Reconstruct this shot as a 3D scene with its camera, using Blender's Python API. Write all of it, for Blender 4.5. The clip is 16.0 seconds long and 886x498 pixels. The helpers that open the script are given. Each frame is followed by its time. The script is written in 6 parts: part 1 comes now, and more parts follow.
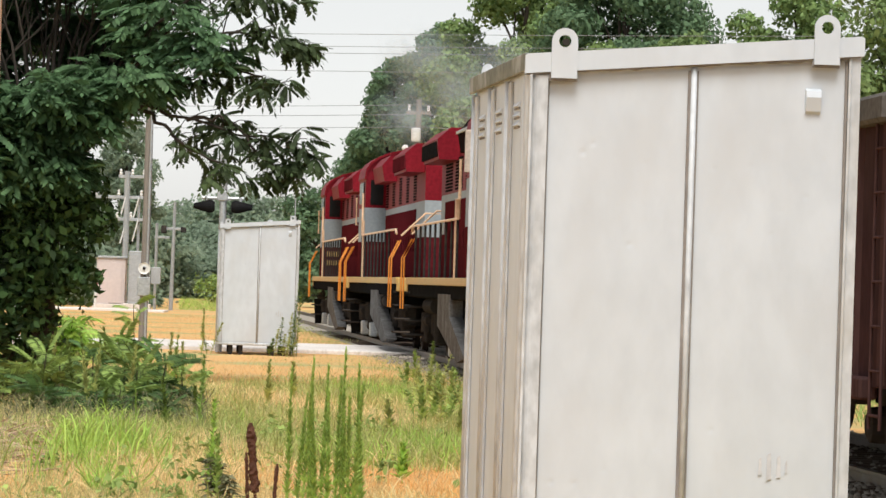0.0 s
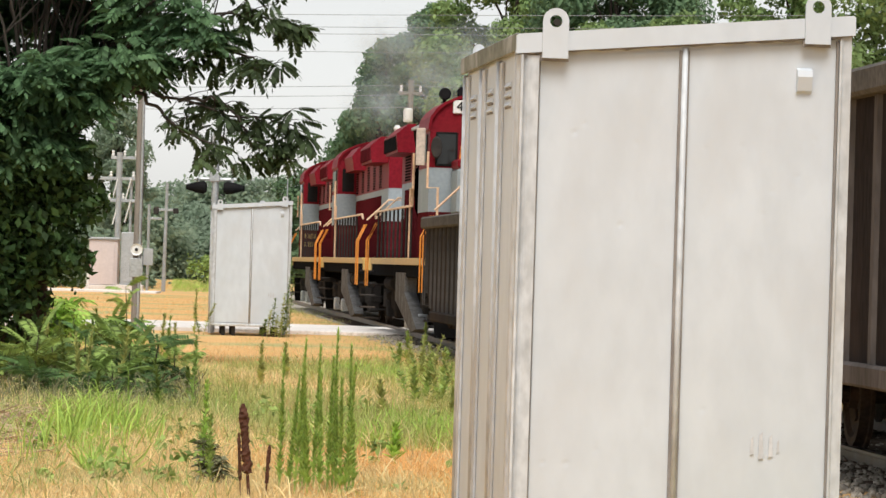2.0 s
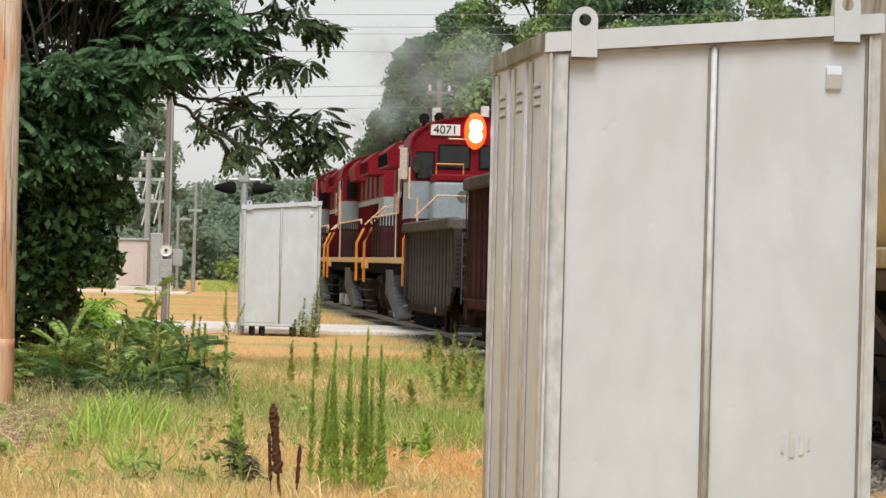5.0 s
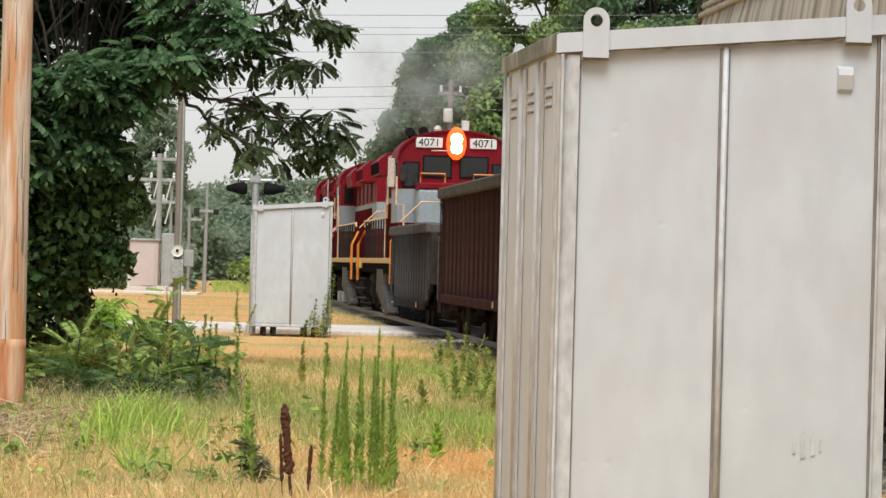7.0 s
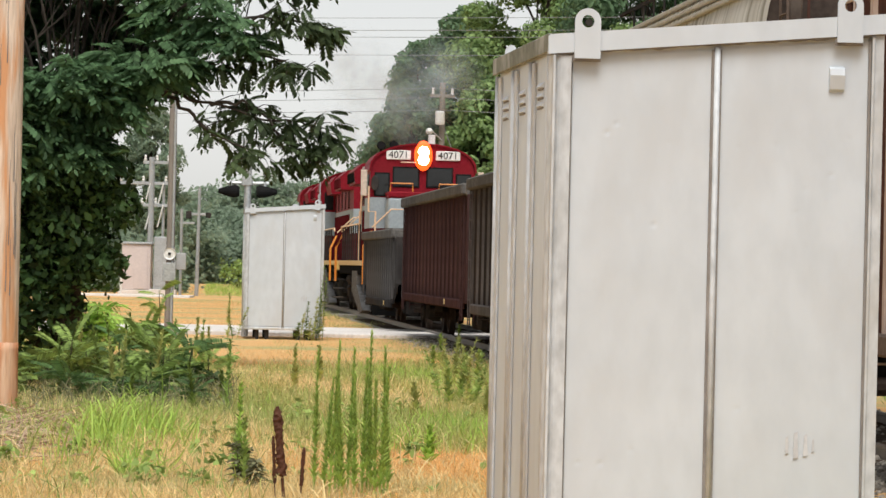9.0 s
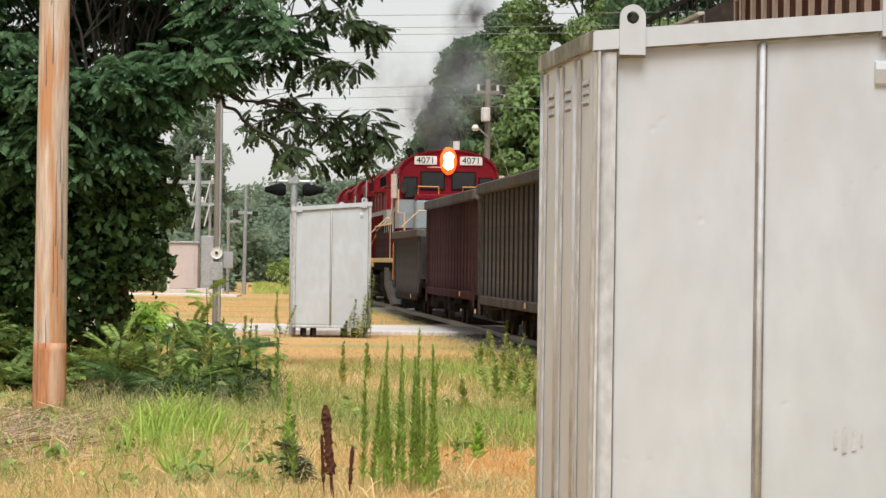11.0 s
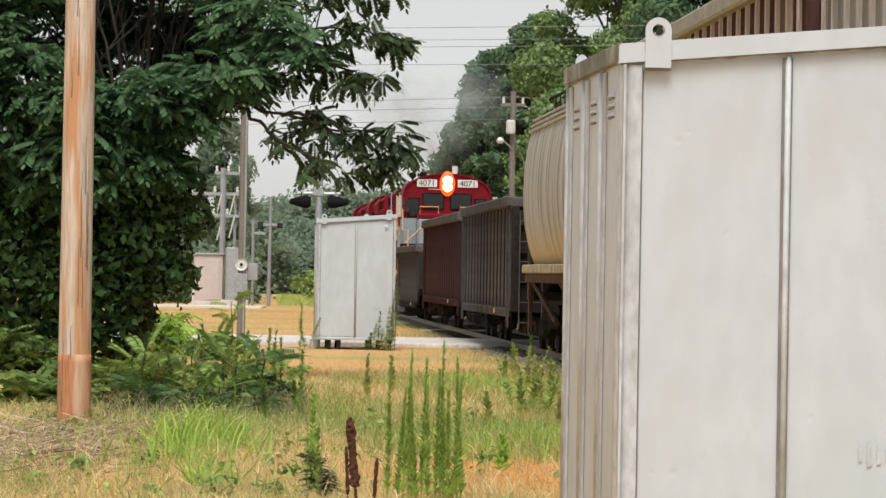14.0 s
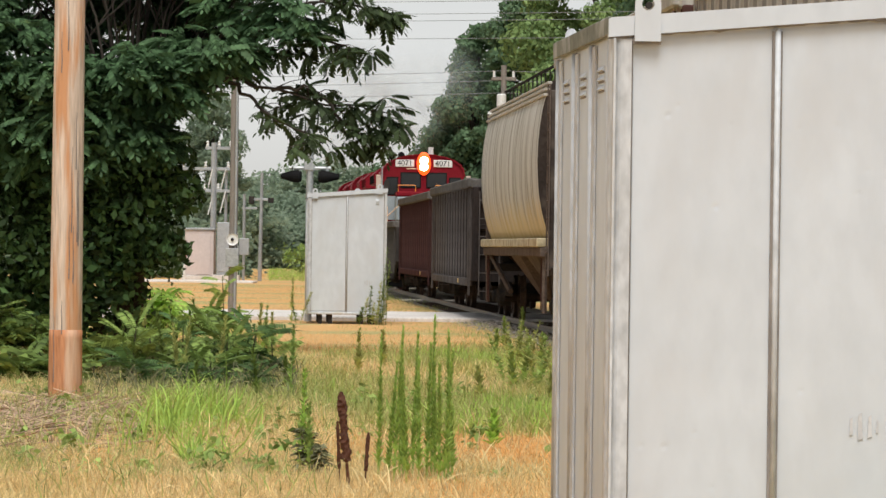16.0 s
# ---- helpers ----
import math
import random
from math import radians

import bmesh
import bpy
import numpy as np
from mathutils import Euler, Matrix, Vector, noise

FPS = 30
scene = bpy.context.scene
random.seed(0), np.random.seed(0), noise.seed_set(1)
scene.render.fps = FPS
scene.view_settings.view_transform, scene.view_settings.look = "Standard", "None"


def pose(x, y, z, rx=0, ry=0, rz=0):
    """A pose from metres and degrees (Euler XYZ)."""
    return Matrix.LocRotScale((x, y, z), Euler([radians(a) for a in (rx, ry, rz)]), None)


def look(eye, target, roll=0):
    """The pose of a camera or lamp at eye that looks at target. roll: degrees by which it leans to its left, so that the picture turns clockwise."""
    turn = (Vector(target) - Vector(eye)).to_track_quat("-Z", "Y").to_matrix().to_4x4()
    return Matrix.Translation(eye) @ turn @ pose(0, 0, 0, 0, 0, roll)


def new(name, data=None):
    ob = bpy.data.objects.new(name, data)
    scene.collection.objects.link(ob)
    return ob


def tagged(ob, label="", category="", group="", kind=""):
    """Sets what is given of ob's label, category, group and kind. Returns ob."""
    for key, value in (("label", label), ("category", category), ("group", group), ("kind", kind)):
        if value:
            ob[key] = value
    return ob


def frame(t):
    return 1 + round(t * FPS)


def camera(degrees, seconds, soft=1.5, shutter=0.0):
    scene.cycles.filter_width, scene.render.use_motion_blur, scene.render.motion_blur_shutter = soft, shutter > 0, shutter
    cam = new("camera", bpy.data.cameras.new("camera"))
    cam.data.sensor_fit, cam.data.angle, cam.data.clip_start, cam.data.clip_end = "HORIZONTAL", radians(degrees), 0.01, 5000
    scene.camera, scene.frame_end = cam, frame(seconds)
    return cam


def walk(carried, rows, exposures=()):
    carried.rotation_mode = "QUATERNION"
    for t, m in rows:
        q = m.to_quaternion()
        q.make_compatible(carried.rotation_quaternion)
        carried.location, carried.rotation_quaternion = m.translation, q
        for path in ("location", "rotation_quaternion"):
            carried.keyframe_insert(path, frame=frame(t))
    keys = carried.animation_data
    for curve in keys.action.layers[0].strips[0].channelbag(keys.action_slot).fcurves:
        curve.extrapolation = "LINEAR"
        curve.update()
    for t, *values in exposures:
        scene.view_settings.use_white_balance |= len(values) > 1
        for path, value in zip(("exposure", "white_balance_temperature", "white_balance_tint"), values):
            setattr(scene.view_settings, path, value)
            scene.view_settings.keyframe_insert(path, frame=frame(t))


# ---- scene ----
from itertools import product

# ---------------------------------------------------------------- camera
cam = camera(12.26, 16.0)
# seconds, degrees to the right, degrees up, lean to the left, eye
PATH = [
    (0.0, 0.993, 0.490, 1.826, -0.002, 0.003, 1.602),
    (0.5, 1.018, 0.398, 1.752, 0.000, -0.000, 1.598),
    (1.0, 1.096, 0.347, 1.925, 0.002, -0.001, 1.595),
    (1.5, 1.328, 0.263, 1.732, 0.007, 0.003, 1.598),
    (2.0, 1.105, 0.221, 1.674, 0.002, -0.001, 1.602),
    (2.5, 0.850, 0.442, 1.838, -0.001, -0.000, 1.596),
    (3.0, 0.817, 0.460, 1.607, -0.001, -0.003, 1.600),
    (3.5, 0.801, 0.331, 1.571, -0.003, 0.000, 1.602),
    (4.0, 0.801, 0.253, 1.599, -0.003, -0.001, 1.599),
    (4.5, 0.766, 0.205, 1.493, -0.000, 0.001, 1.600),
    (7.0, 0.545, 0.209, 1.466, -0.002, -0.002, 1.600),
    (7.5, 0.526, 0.187, 1.469, -0.001, -0.002, 1.598),
    (8.0, 0.588, 0.246, 1.391, -0.005, 0.002, 1.594),
    (10.3, 0.720, 0.250, 1.111, 0.005, -0.005, 1.597),
    (10.5, 0.545, 0.251, 0.823, -0.002, -0.003, 1.603),
    (11.0, 0.000, 0.188, 0.800, 0.000, 0.000, 1.600),
    (11.5, -0.181, 0.084, 0.688, -0.004, 0.000, 1.602),
    (12.0, -0.293, 0.103, 0.587, -0.001, -0.001, 1.598),
    (12.5, -0.364, 0.176, 0.649, -0.000, -0.000, 1.596),
    (13.0, -0.381, 0.282, 0.645, 0.001, 0.003, 1.596),
    (13.5, -0.358, 0.302, 0.819, -0.000, 0.003, 1.597),
    (14.0, -0.345, 0.355, 0.964, -0.002, -0.001, 1.600),
    (14.5, -0.345, 0.253, 0.882, -0.004, -0.003, 1.601),
    (15.0, -0.371, 0.095, 0.799, -0.001, -0.001, 1.604),
    (15.5, -0.344, 0.080, 0.803, 0.003, 0.004, 1.603),
    (16.0, -0.218, -0.004, 0.759, 0.002, 0.002, 1.602),
]


def aim(yaw, up, lean, x, y, z):
    a, b = radians(yaw), radians(up)
    eye = Vector((x, y, z))
    return look(eye, eye + Vector((math.sin(a) * math.cos(b), math.cos(a) * math.cos(b), math.sin(b))) * 10, lean)


walk(cam, [(t, aim(*v)) for t, *v in PATH], exposures=[(0.0, 0.33), (2.0, 0.3), (3.5, 0.24), (4.5, 0.13), (7.0, 0.14), (7.5, 0.2), (10.5, 0.2), (11.5, 0.14), (16.0, 0.06)])

# ---------------------------------------------------------------- daylight, overcast
world = bpy.data.worlds.new("overcast_sky")
scene.world = world
world.use_nodes = True
wn, wl = world.node_tree.nodes, world.node_tree.links
sky = wn.new("ShaderNodeTexSky")
sky.sky_type, sky.sun_disc = "NISHITA", False
sky.sun_elevation, sky.sun_rotation = radians(59), radians(180)
sky.air_density, sky.dust_density, sky.ozone_density = 1.0, 0.6, 1.0
grey = wn.new("ShaderNodeHueSaturation")
grey.inputs["Saturation"].default_value = 0.13
wl.new(sky.outputs["Color"], grey.inputs["Color"])
wl.new(grey.outputs["Color"], wn["Background"].inputs["Color"])
wn["Background"].inputs["Strength"].default_value = 0.104
sun = new("sun", bpy.data.lights.new("sun", "SUN"))
sun.data.energy, sun.data.angle, sun.data.color = 3.35, radians(32), (1.0, 0.972, 0.93)
sun.matrix_world = look((0, -13, 35), (0, 8, 0))
scene.view_settings.exposure = 0.0


# ---------------------------------------------------------------- materials
def mat(name, c1, c2=None, rough=0.7, metal=0.0, scale=3.0, fine=40.0, bump=0.15, stretch=(1, 1, 1), c3=None, patch=0.8, cut=(0.5, 0.65), vary=0.0, island=False, spec=0.35, dark=0.55):
    """Two scales of noise between c1 and c2, worn patches of c3, fine relief."""
    m = bpy.data.materials.new(name)
    m.use_nodes = True
    n, l = m.node_tree.nodes, m.node_tree.links
    b = n["Principled BSDF"]
    b.inputs["Roughness"].default_value, b.inputs["Metallic"].default_value = rough, metal
    if spec is not None:
        b.inputs["Specular IOR Level"].default_value = spec
    c2 = c2 or tuple(v * 0.8 for v in c1)
    tc, mp = n.new("ShaderNodeTexCoord"), n.new("ShaderNodeMapping")
    mp.inputs["Scale"].default_value = stretch
    l.new(tc.outputs["Object"], mp.inputs["Vector"])

    def tex(s, detail):
        t = n.new("ShaderNodeTexNoise")
        t.inputs["Scale"].default_value, t.inputs["Detail"].default_value = s, detail
        l.new(mp.outputs["Vector"], t.inputs["Vector"])
        return t.outputs["Fac"]

    def blend(fac, a, c):
        x = n.new("ShaderNodeMix")
        x.data_type = "RGBA"
        l.new(fac, x.inputs["Factor"])
        for sock, v in ((x.inputs["A"], a), (x.inputs["B"], c)):
            if isinstance(v, tuple):
                sock.default_value = (*v, 1)
            else:
                l.new(v, sock)
        return x.outputs["Result"]

    def ramp(fac, lo, hi):
        r = n.new("ShaderNodeMapRange")
        r.inputs["From Min"].default_value, r.inputs["From Max"].default_value = lo, hi
        l.new(fac, r.inputs["Value"])
        return r.outputs["Result"]

    big, small = tex(scale, 4.0), tex(fine, 3.0)
    col = blend(ramp(big, 0.3, 0.7), c1, c2)
    col = blend(ramp(small, 0.35, 1.0), col, tuple(v * dark for v in c2))
    if c3:
        col = blend(ramp(tex(patch, 6.0), *cut), col, c3)
    if vary:
        if island:
            rnd = n.new("ShaderNodeNewGeometry").outputs["Random Per Island"]
        else:
            rnd = n.new("ShaderNodeObjectInfo").outputs["Random"]
        hsv = n.new("ShaderNodeHueSaturation")
        r = n.new("ShaderNodeMapRange")
        r.inputs["To Min"].default_value, r.inputs["To Max"].default_value = 1 - vary, 1 + vary
        l.new(rnd, r.inputs["Value"])
        l.new(r.outputs["Result"], hsv.inputs["Value"])
        l.new(col, hsv.inputs["Color"])
        col = hsv.outputs["Color"]
    l.new(col, b.inputs["Base Color"])
    if bump:
        bp = n.new("ShaderNodeBump")
        bp.inputs["Strength"].default_value, bp.inputs["Distance"].default_value = bump, 0.02
        l.new(small, bp.inputs["Height"])
        l.new(bp.outputs["Normal"], b.inputs["Normal"])
    return m


def leafy(name, c1, c2, vary=0.35, through_light=0.35):
    m = mat(name, c1, c2, rough=0.6, scale=0.9, fine=6.0, bump=0.0, vary=vary, island=True, spec=0.2)
    n, l = m.node_tree.nodes, m.node_tree.links
    b = n["Principled BSDF"]
    tr, mx = n.new("ShaderNodeBsdfTranslucent"), n.new("ShaderNodeMixShader")
    l.new(b.inputs["Base Color"].links[0].from_socket, tr.inputs["Color"])
    mx.inputs["Fac"].default_value = through_light
    l.new(b.outputs["BSDF"], mx.inputs[1])
    l.new(tr.outputs["BSDF"], mx.inputs[2])
    l.new(mx.outputs["Shader"], n["Material Output"].inputs["Surface"])
    return m


def glow(name, colour, strength):
    m = bpy.data.materials.new(name)
    m.use_nodes = True
    b = m.node_tree.nodes["Principled BSDF"]
    b.inputs["Base Color"].default_value = (*colour, 1)
    b.inputs["Emission Color"].default_value, b.inputs["Emission Strength"].default_value = (*colour, 1), strength
    return m


ALU = mat("painted_aluminium", (0.6, 0.645, 0.692), (0.55, 0.593, 0.637), rough=0.45, metal=0.12, scale=1.6, fine=9.0, bump=0.03, stretch=(1, 1, 0.5), c3=(0.52, 0.54, 0.56), patch=2.4, cut=(0.48, 0.8), dark=0.9, spec=0.45)
ALU_DIRTY = mat("weathered_aluminium_edge", (0.62, 0.645, 0.67), (0.5, 0.515, 0.525), rough=0.5, scale=2.5, fine=20.0, bump=0.15, stretch=(1, 1, 0.5), c3=(0.45, 0.44, 0.42), patch=2.4, cut=(0.55, 0.7))
# one dark colour for seam grime and for shade put in as strips
SEAM_DIRT_SHADE = mat("seam_grime", (0.17, 0.15, 0.135), (0.3, 0.28, 0.26), rough=0.8, scale=5, fine=30)
ROOF_GRIME = mat("mossy_roof_grime", (0.25, 0.26, 0.22), (0.17, 0.18, 0.15), rough=0.85, scale=4, fine=25, bump=0.2, c3=(0.38, 0.39, 0.37), patch=3.0)
RUST_STAIN = mat("rusty_stain", (0.56, 0.55, 0.55), (0.58, 0.59, 0.61), rough=0.7, scale=9, fine=30, bump=0.02)
GALV = mat("galvanised_steel", (0.5, 0.52, 0.53), (0.38, 0.4, 0.41), rough=0.45, metal=0.5, scale=2, fine=25)
DARK_STEEL = mat("dark_steel", (0.035, 0.033, 0.032), (0.05, 0.045, 0.042), rough=0.7, scale=2, fine=18, c3=(0.085, 0.068, 0.055), patch=1.5, cut=(0.55, 0.75), spec=0.0)
WHEEL = mat("brown_wheel_steel", (0.09, 0.06, 0.045), (0.05, 0.04, 0.035), rough=0.6, metal=0.3, scale=6, fine=30, spec=0.0)
RAIL = mat("rail_steel", (0.16, 0.11, 0.08), (0.22, 0.2, 0.18), rough=0.45, metal=0.6, scale=4, fine=30)
TIE = mat("creosoted_timber", (0.08, 0.06, 0.045), (0.13, 0.1, 0.08), rough=0.9, scale=3, fine=25, bump=0.4, spec=0.0)
BALLAST = mat("crushed_stone", (0.4, 0.36, 0.3), (0.27, 0.24, 0.2), rough=0.95, scale=6, fine=30, bump=0.8, vary=0.4, island=True)
GON_BLACK = mat("black_wagon_paint", (0.04, 0.037, 0.037), (0.05, 0.046, 0.044), rough=0.75, scale=1.5, fine=14, c3=(0.055, 0.045, 0.038), patch=0.9, cut=(0.5, 0.7), stretch=(1, 1, 0.4), spec=0.0)
GON_BROWN = mat("oxide_brown_wagon_paint", (0.055, 0.028, 0.029), (0.043, 0.025, 0.025), rough=0.75, scale=1.5, fine=14, c3=(0.065, 0.043, 0.04), patch=0.8, cut=(0.5, 0.75), stretch=(1, 1, 0.4), spec=0.0)
GON_GREY = mat("faded_grey_wagon_paint", (0.04, 0.034, 0.033), (0.032, 0.027, 0.026), rough=0.75, scale=1.5, fine=14, c3=(0.05, 0.038, 0.033), patch=0.9, cut=(0.5, 0.72), stretch=(1, 1, 0.4), spec=0.0)
# lighter grey, brown and black: light on the ribs put into the paint
RIB_GREY = mat("lit_grey_rib", (0.15, 0.135, 0.13), (0.09, 0.08, 0.075), rough=0.7, scale=1.5, fine=14, stretch=(1, 1, 0.3), spec=0.0)
RIB_BROWN = mat("lit_brown_rib", (0.09, 0.049, 0.048), (0.06, 0.035, 0.034), rough=0.7, scale=1.5, fine=14, stretch=(1, 1, 0.3), spec=0.0)
RIB_BLACK = mat("lit_black_rib", (0.115, 0.11, 0.108), (0.07, 0.067, 0.065), rough=0.7, scale=1.5, fine=14, stretch=(1, 1, 0.3), spec=0.0)
RIB_TALL = mat("pale_rib", (0.55, 0.45, 0.4), (0.42, 0.32, 0.27), rough=0.7, scale=1.5, fine=14, stretch=(1, 1, 0.3))
DUST_SILL = mat("dusty_sill", (0.17, 0.135, 0.115), (0.12, 0.092, 0.077), rough=0.85, scale=3, fine=20, spec=0.0)
TOP_RAIL = mat("dusty_top_chord", (0.15, 0.14, 0.13), (0.1, 0.095, 0.09), rough=0.7, scale=2, fine=18, spec=0.0)
RED_POST = mat("faded_red_post", (0.28, 0.085, 0.065), (0.2, 0.06, 0.05), rough=0.7, scale=3, fine=20)
HOPPER = mat("streaked_cream_paint", (0.58, 0.57, 0.53), (0.48, 0.46, 0.41), rough=0.6, scale=1.4, fine=8, stretch=(0.3, 1.5, 0.11), c3=(0.2, 0.18, 0.13), patch=2.6, cut=(0.46, 0.64), dark=0.75)


def ochre_foot(m):
    """Ochre mineral dust caked on the lower part of the hopper's sides, uneven along its upper edge."""
    n, l = m.node_tree.nodes, m.node_tree.links
    b = n["Principled BSDF"]
    tc, sp, tx, ad, rp, mx = (n.new("ShaderNode" + k) for k in ("TexCoord", "SeparateXYZ", "TexNoise", "Math", "MapRange", "Mix"))
    mx.data_type = "RGBA"
    l.new(tc.outputs["Object"], sp.inputs["Vector"])
    l.new(tc.outputs["Object"], tx.inputs["Vector"])
    tx.inputs["Scale"].default_value, tx.inputs["Detail"].default_value = 2.5, 5.0
    l.new(sp.outputs["Z"], ad.inputs[0])
    l.new(tx.outputs["Fac"], ad.inputs[1])
    for k, v in (("From Min", 2.35), ("From Max", 2.95), ("To Min", 0.7), ("To Max", 0.0)):
        rp.inputs[k].default_value = v
    l.new(ad.outputs["Value"], rp.inputs["Value"])
    l.new(rp.outputs["Result"], mx.inputs["Factor"])
    l.new(b.inputs["Base Color"].links[0].from_socket, mx.inputs["A"])
    mx.inputs["B"].default_value = (0.58, 0.42, 0.14, 1)
    l.new(mx.outputs["Result"], b.inputs["Base Color"])


ochre_foot(HOPPER)
# shade on the hopper's ends is put into this dark colour
END_DARK = mat("shaded_dark_end", (0.07, 0.055, 0.048), (0.045, 0.037, 0.033), rough=0.8, scale=2, fine=15, c3=(0.12, 0.1, 0.085), patch=1.5, spec=0.0)
HOPPER_ROOF = mat("grey_cream_roof", (0.5, 0.47, 0.41), (0.36, 0.33, 0.28), rough=0.6, scale=3, fine=15)
HOPPER_YELLOW = mat("ochre_stained_sill", (0.56, 0.49, 0.33), (0.42, 0.35, 0.2), rough=0.65, scale=3, fine=15, c3=(0.25, 0.18, 0.1), patch=2.5, cut=(0.46, 0.62))
TALL_BROWN = mat("red_brown_ribbed_paint", (0.11, 0.055, 0.045), (0.07, 0.038, 0.033), rough=0.7, scale=2, fine=15, c3=(0.17, 0.12, 0.1), patch=1.2, cut=(0.52, 0.75), stretch=(1, 1, 0.3), spec=0.0)
TALL_GREY = mat("silver_grey_ribbed_paint", (0.3, 0.29, 0.27), (0.22, 0.2, 0.19), rough=0.6, scale=2, fine=15, c3=(0.17, 0.12, 0.095), patch=1.2, cut=(0.56, 0.8), stretch=(1, 1, 0.3))
RIB_SILVER = mat("pale_silver_rib", (0.58, 0.56, 0.53), (0.46, 0.43, 0.4), rough=0.6, scale=2, fine=15, stretch=(1, 1, 0.3))
LOCO_RED = mat("crimson_enamel", (0.225, 0.014, 0.024), (0.165, 0.011, 0.019), spec=0.04, rough=0.5, scale=1.2, fine=14, bump=0.03, c3=(0.16, 0.014, 0.018), patch=0.9, cut=(0.5, 0.8))
LOCO_MAROON = mat("soot_darkened_crimson", (0.115, 0.016, 0.021), (0.075, 0.014, 0.017), rough=0.45, scale=1.2, fine=14, bump=0.04, spec=0.0)
LOCO_GREY = mat("pale_blue_grey_enamel", (0.32, 0.365, 0.39), (0.26, 0.3, 0.325), dark=0.85, spec=0.04, rough=0.5, scale=1.5, fine=14, bump=0.03)
LOCO_ROOF = mat("sooty_roof", (0.03, 0.018, 0.018), (0.018, 0.013, 0.013), rough=0.7, scale=3, fine=20, spec=0.0)
YELLOW = mat("yellow_stripe_paint", (0.62, 0.4, 0.12), (0.5, 0.33, 0.12), rough=0.5, scale=4, fine=20, bump=0.04)
ORANGE = mat("orange_handrail_paint", (0.75, 0.27, 0.035), (0.65, 0.22, 0.03), rough=0.45, scale=4, fine=30, bump=0.02)
CREAM_RAIL = mat("cream_handrail_paint", (0.78, 0.55, 0.36), (0.68, 0.45, 0.3), rough=0.45, scale=4, fine=30, bump=0.02)
TRUCK = mat("grey_bogie_paint", (0.19, 0.19, 0.19), (0.11, 0.105, 0.1), rough=0.7, scale=3, fine=20, spec=0.0)
WHITE = mat("white_enamel", (0.8, 0.8, 0.78), (0.7, 0.7, 0.68), rough=0.4, scale=4, fine=30, bump=0.01)
CREAM_PANEL = mat("cream_panel_paint", (0.62, 0.52, 0.44), (0.5, 0.43, 0.37), rough=0.5, scale=4, fine=20, bump=0.02)
BLACK = mat("black_paint", (0.012, 0.012, 0.013), (0.02, 0.02, 0.02), rough=0.5, scale=5, fine=30, bump=0.02, spec=0.0)
DARK_GLASS = mat("dark_cab_glass", (0.012, 0.014, 0.015), (0.02, 0.022, 0.022), rough=0.08, scale=1, fine=5, bump=0.0)
LAMP_CORE = glow("lit_headlight", (1.0, 0.8, 0.4), 14.0)
# amber glow on housing and rims stands in for the lamp's halo
LAMP_HALO = glow("amber_headlight_halo", (1.0, 0.085, 0.01), 1.8)
WOOD_POLE = mat("weathered_pine_pole", (0.72, 0.58, 0.47), (0.6, 0.46, 0.35), rough=0.85, scale=1.1, fine=9, bump=0.9, dark=0.45, stretch=(4, 4, 0.3), c3=(0.55, 0.28, 0.14), patch=2.0, cut=(0.5, 0.62))
WOOD_BUTT = mat("reddish_pine_butt", (0.62, 0.31, 0.17), (0.5, 0.19, 0.075), rough=0.9, scale=1.6, fine=10, bump=1.0, dark=0.45, stretch=(3, 3, 0.35), c3=(0.68, 0.48, 0.34), patch=1.4, cut=(0.54, 0.7))
GREY_POLE = mat("grey_weathered_pole", (0.27, 0.24, 0.21), (0.2, 0.18, 0.16), rough=0.9, scale=3, fine=20, bump=0.4, stretch=(4, 4, 0.3))
WIRE = mat("grey_cable", (0.3, 0.31, 0.32), rough=0.6, scale=2, fine=10, bump=0)
CONCRETE = mat("pale_concrete", (0.76, 0.72, 0.68), (0.69, 0.65, 0.61), rough=0.9, scale=0.8, fine=14, bump=0.2, c3=(0.58, 0.54, 0.5), patch=0.5)
PINK_SHED = mat("pinkish_beige_panel", (0.58, 0.5, 0.47), (0.52, 0.45, 0.43), rough=0.7, scale=1, fine=10, dark=0.92)
BARK = mat("grey_brown_bark", (0.075, 0.06, 0.048), (0.045, 0.037, 0.03), rough=0.95, scale=3, fine=18, bump=0.8, stretch=(3, 3, 0.5))
LEAF_DARK = leafy("dark_compound_leaf", (0.15, 0.26, 0.12), (0.075, 0.15, 0.072), vary=0.4, through_light=0.42)
# overhanging leaves: darkness against the sky put into a brownish colour
LEAF_BACKLIT = leafy("backlit_compound_leaf", (0.085, 0.125, 0.05), (0.05, 0.075, 0.035), vary=0.45)
LEAF_SHRUB = leafy("deep_green_shrub_leaf", (0.23, 0.31, 0.08), (0.12, 0.19, 0.05), vary=0.5)
LEAF_MID = leafy("fresh_fern_leaf", (0.34, 0.46, 0.13), (0.22, 0.34, 0.09), vary=0.4)
LEAF_WITHERED = leafy("withered_dull_leaf", (0.3, 0.3, 0.17), (0.18, 0.18, 0.1), vary=0.4)
LEAF_SAP = leafy("dark_sapling_leaf", (0.13, 0.23, 0.08), (0.08, 0.15, 0.05), vary=0.4)
# wide spread of greens puts lit leaves and dark gaps into the colour
LEAF_IVY = leafy("dark_to_lit_vine_leaf", (0.032, 0.075, 0.027), (0.085, 0.145, 0.045), vary=0.7)
# distance haze is put into both oak leaf colours
LEAF_FAR = leafy("haze_tinted_oak_leaf", (0.31, 0.42, 0.15), (0.18, 0.285, 0.11), vary=0.28)
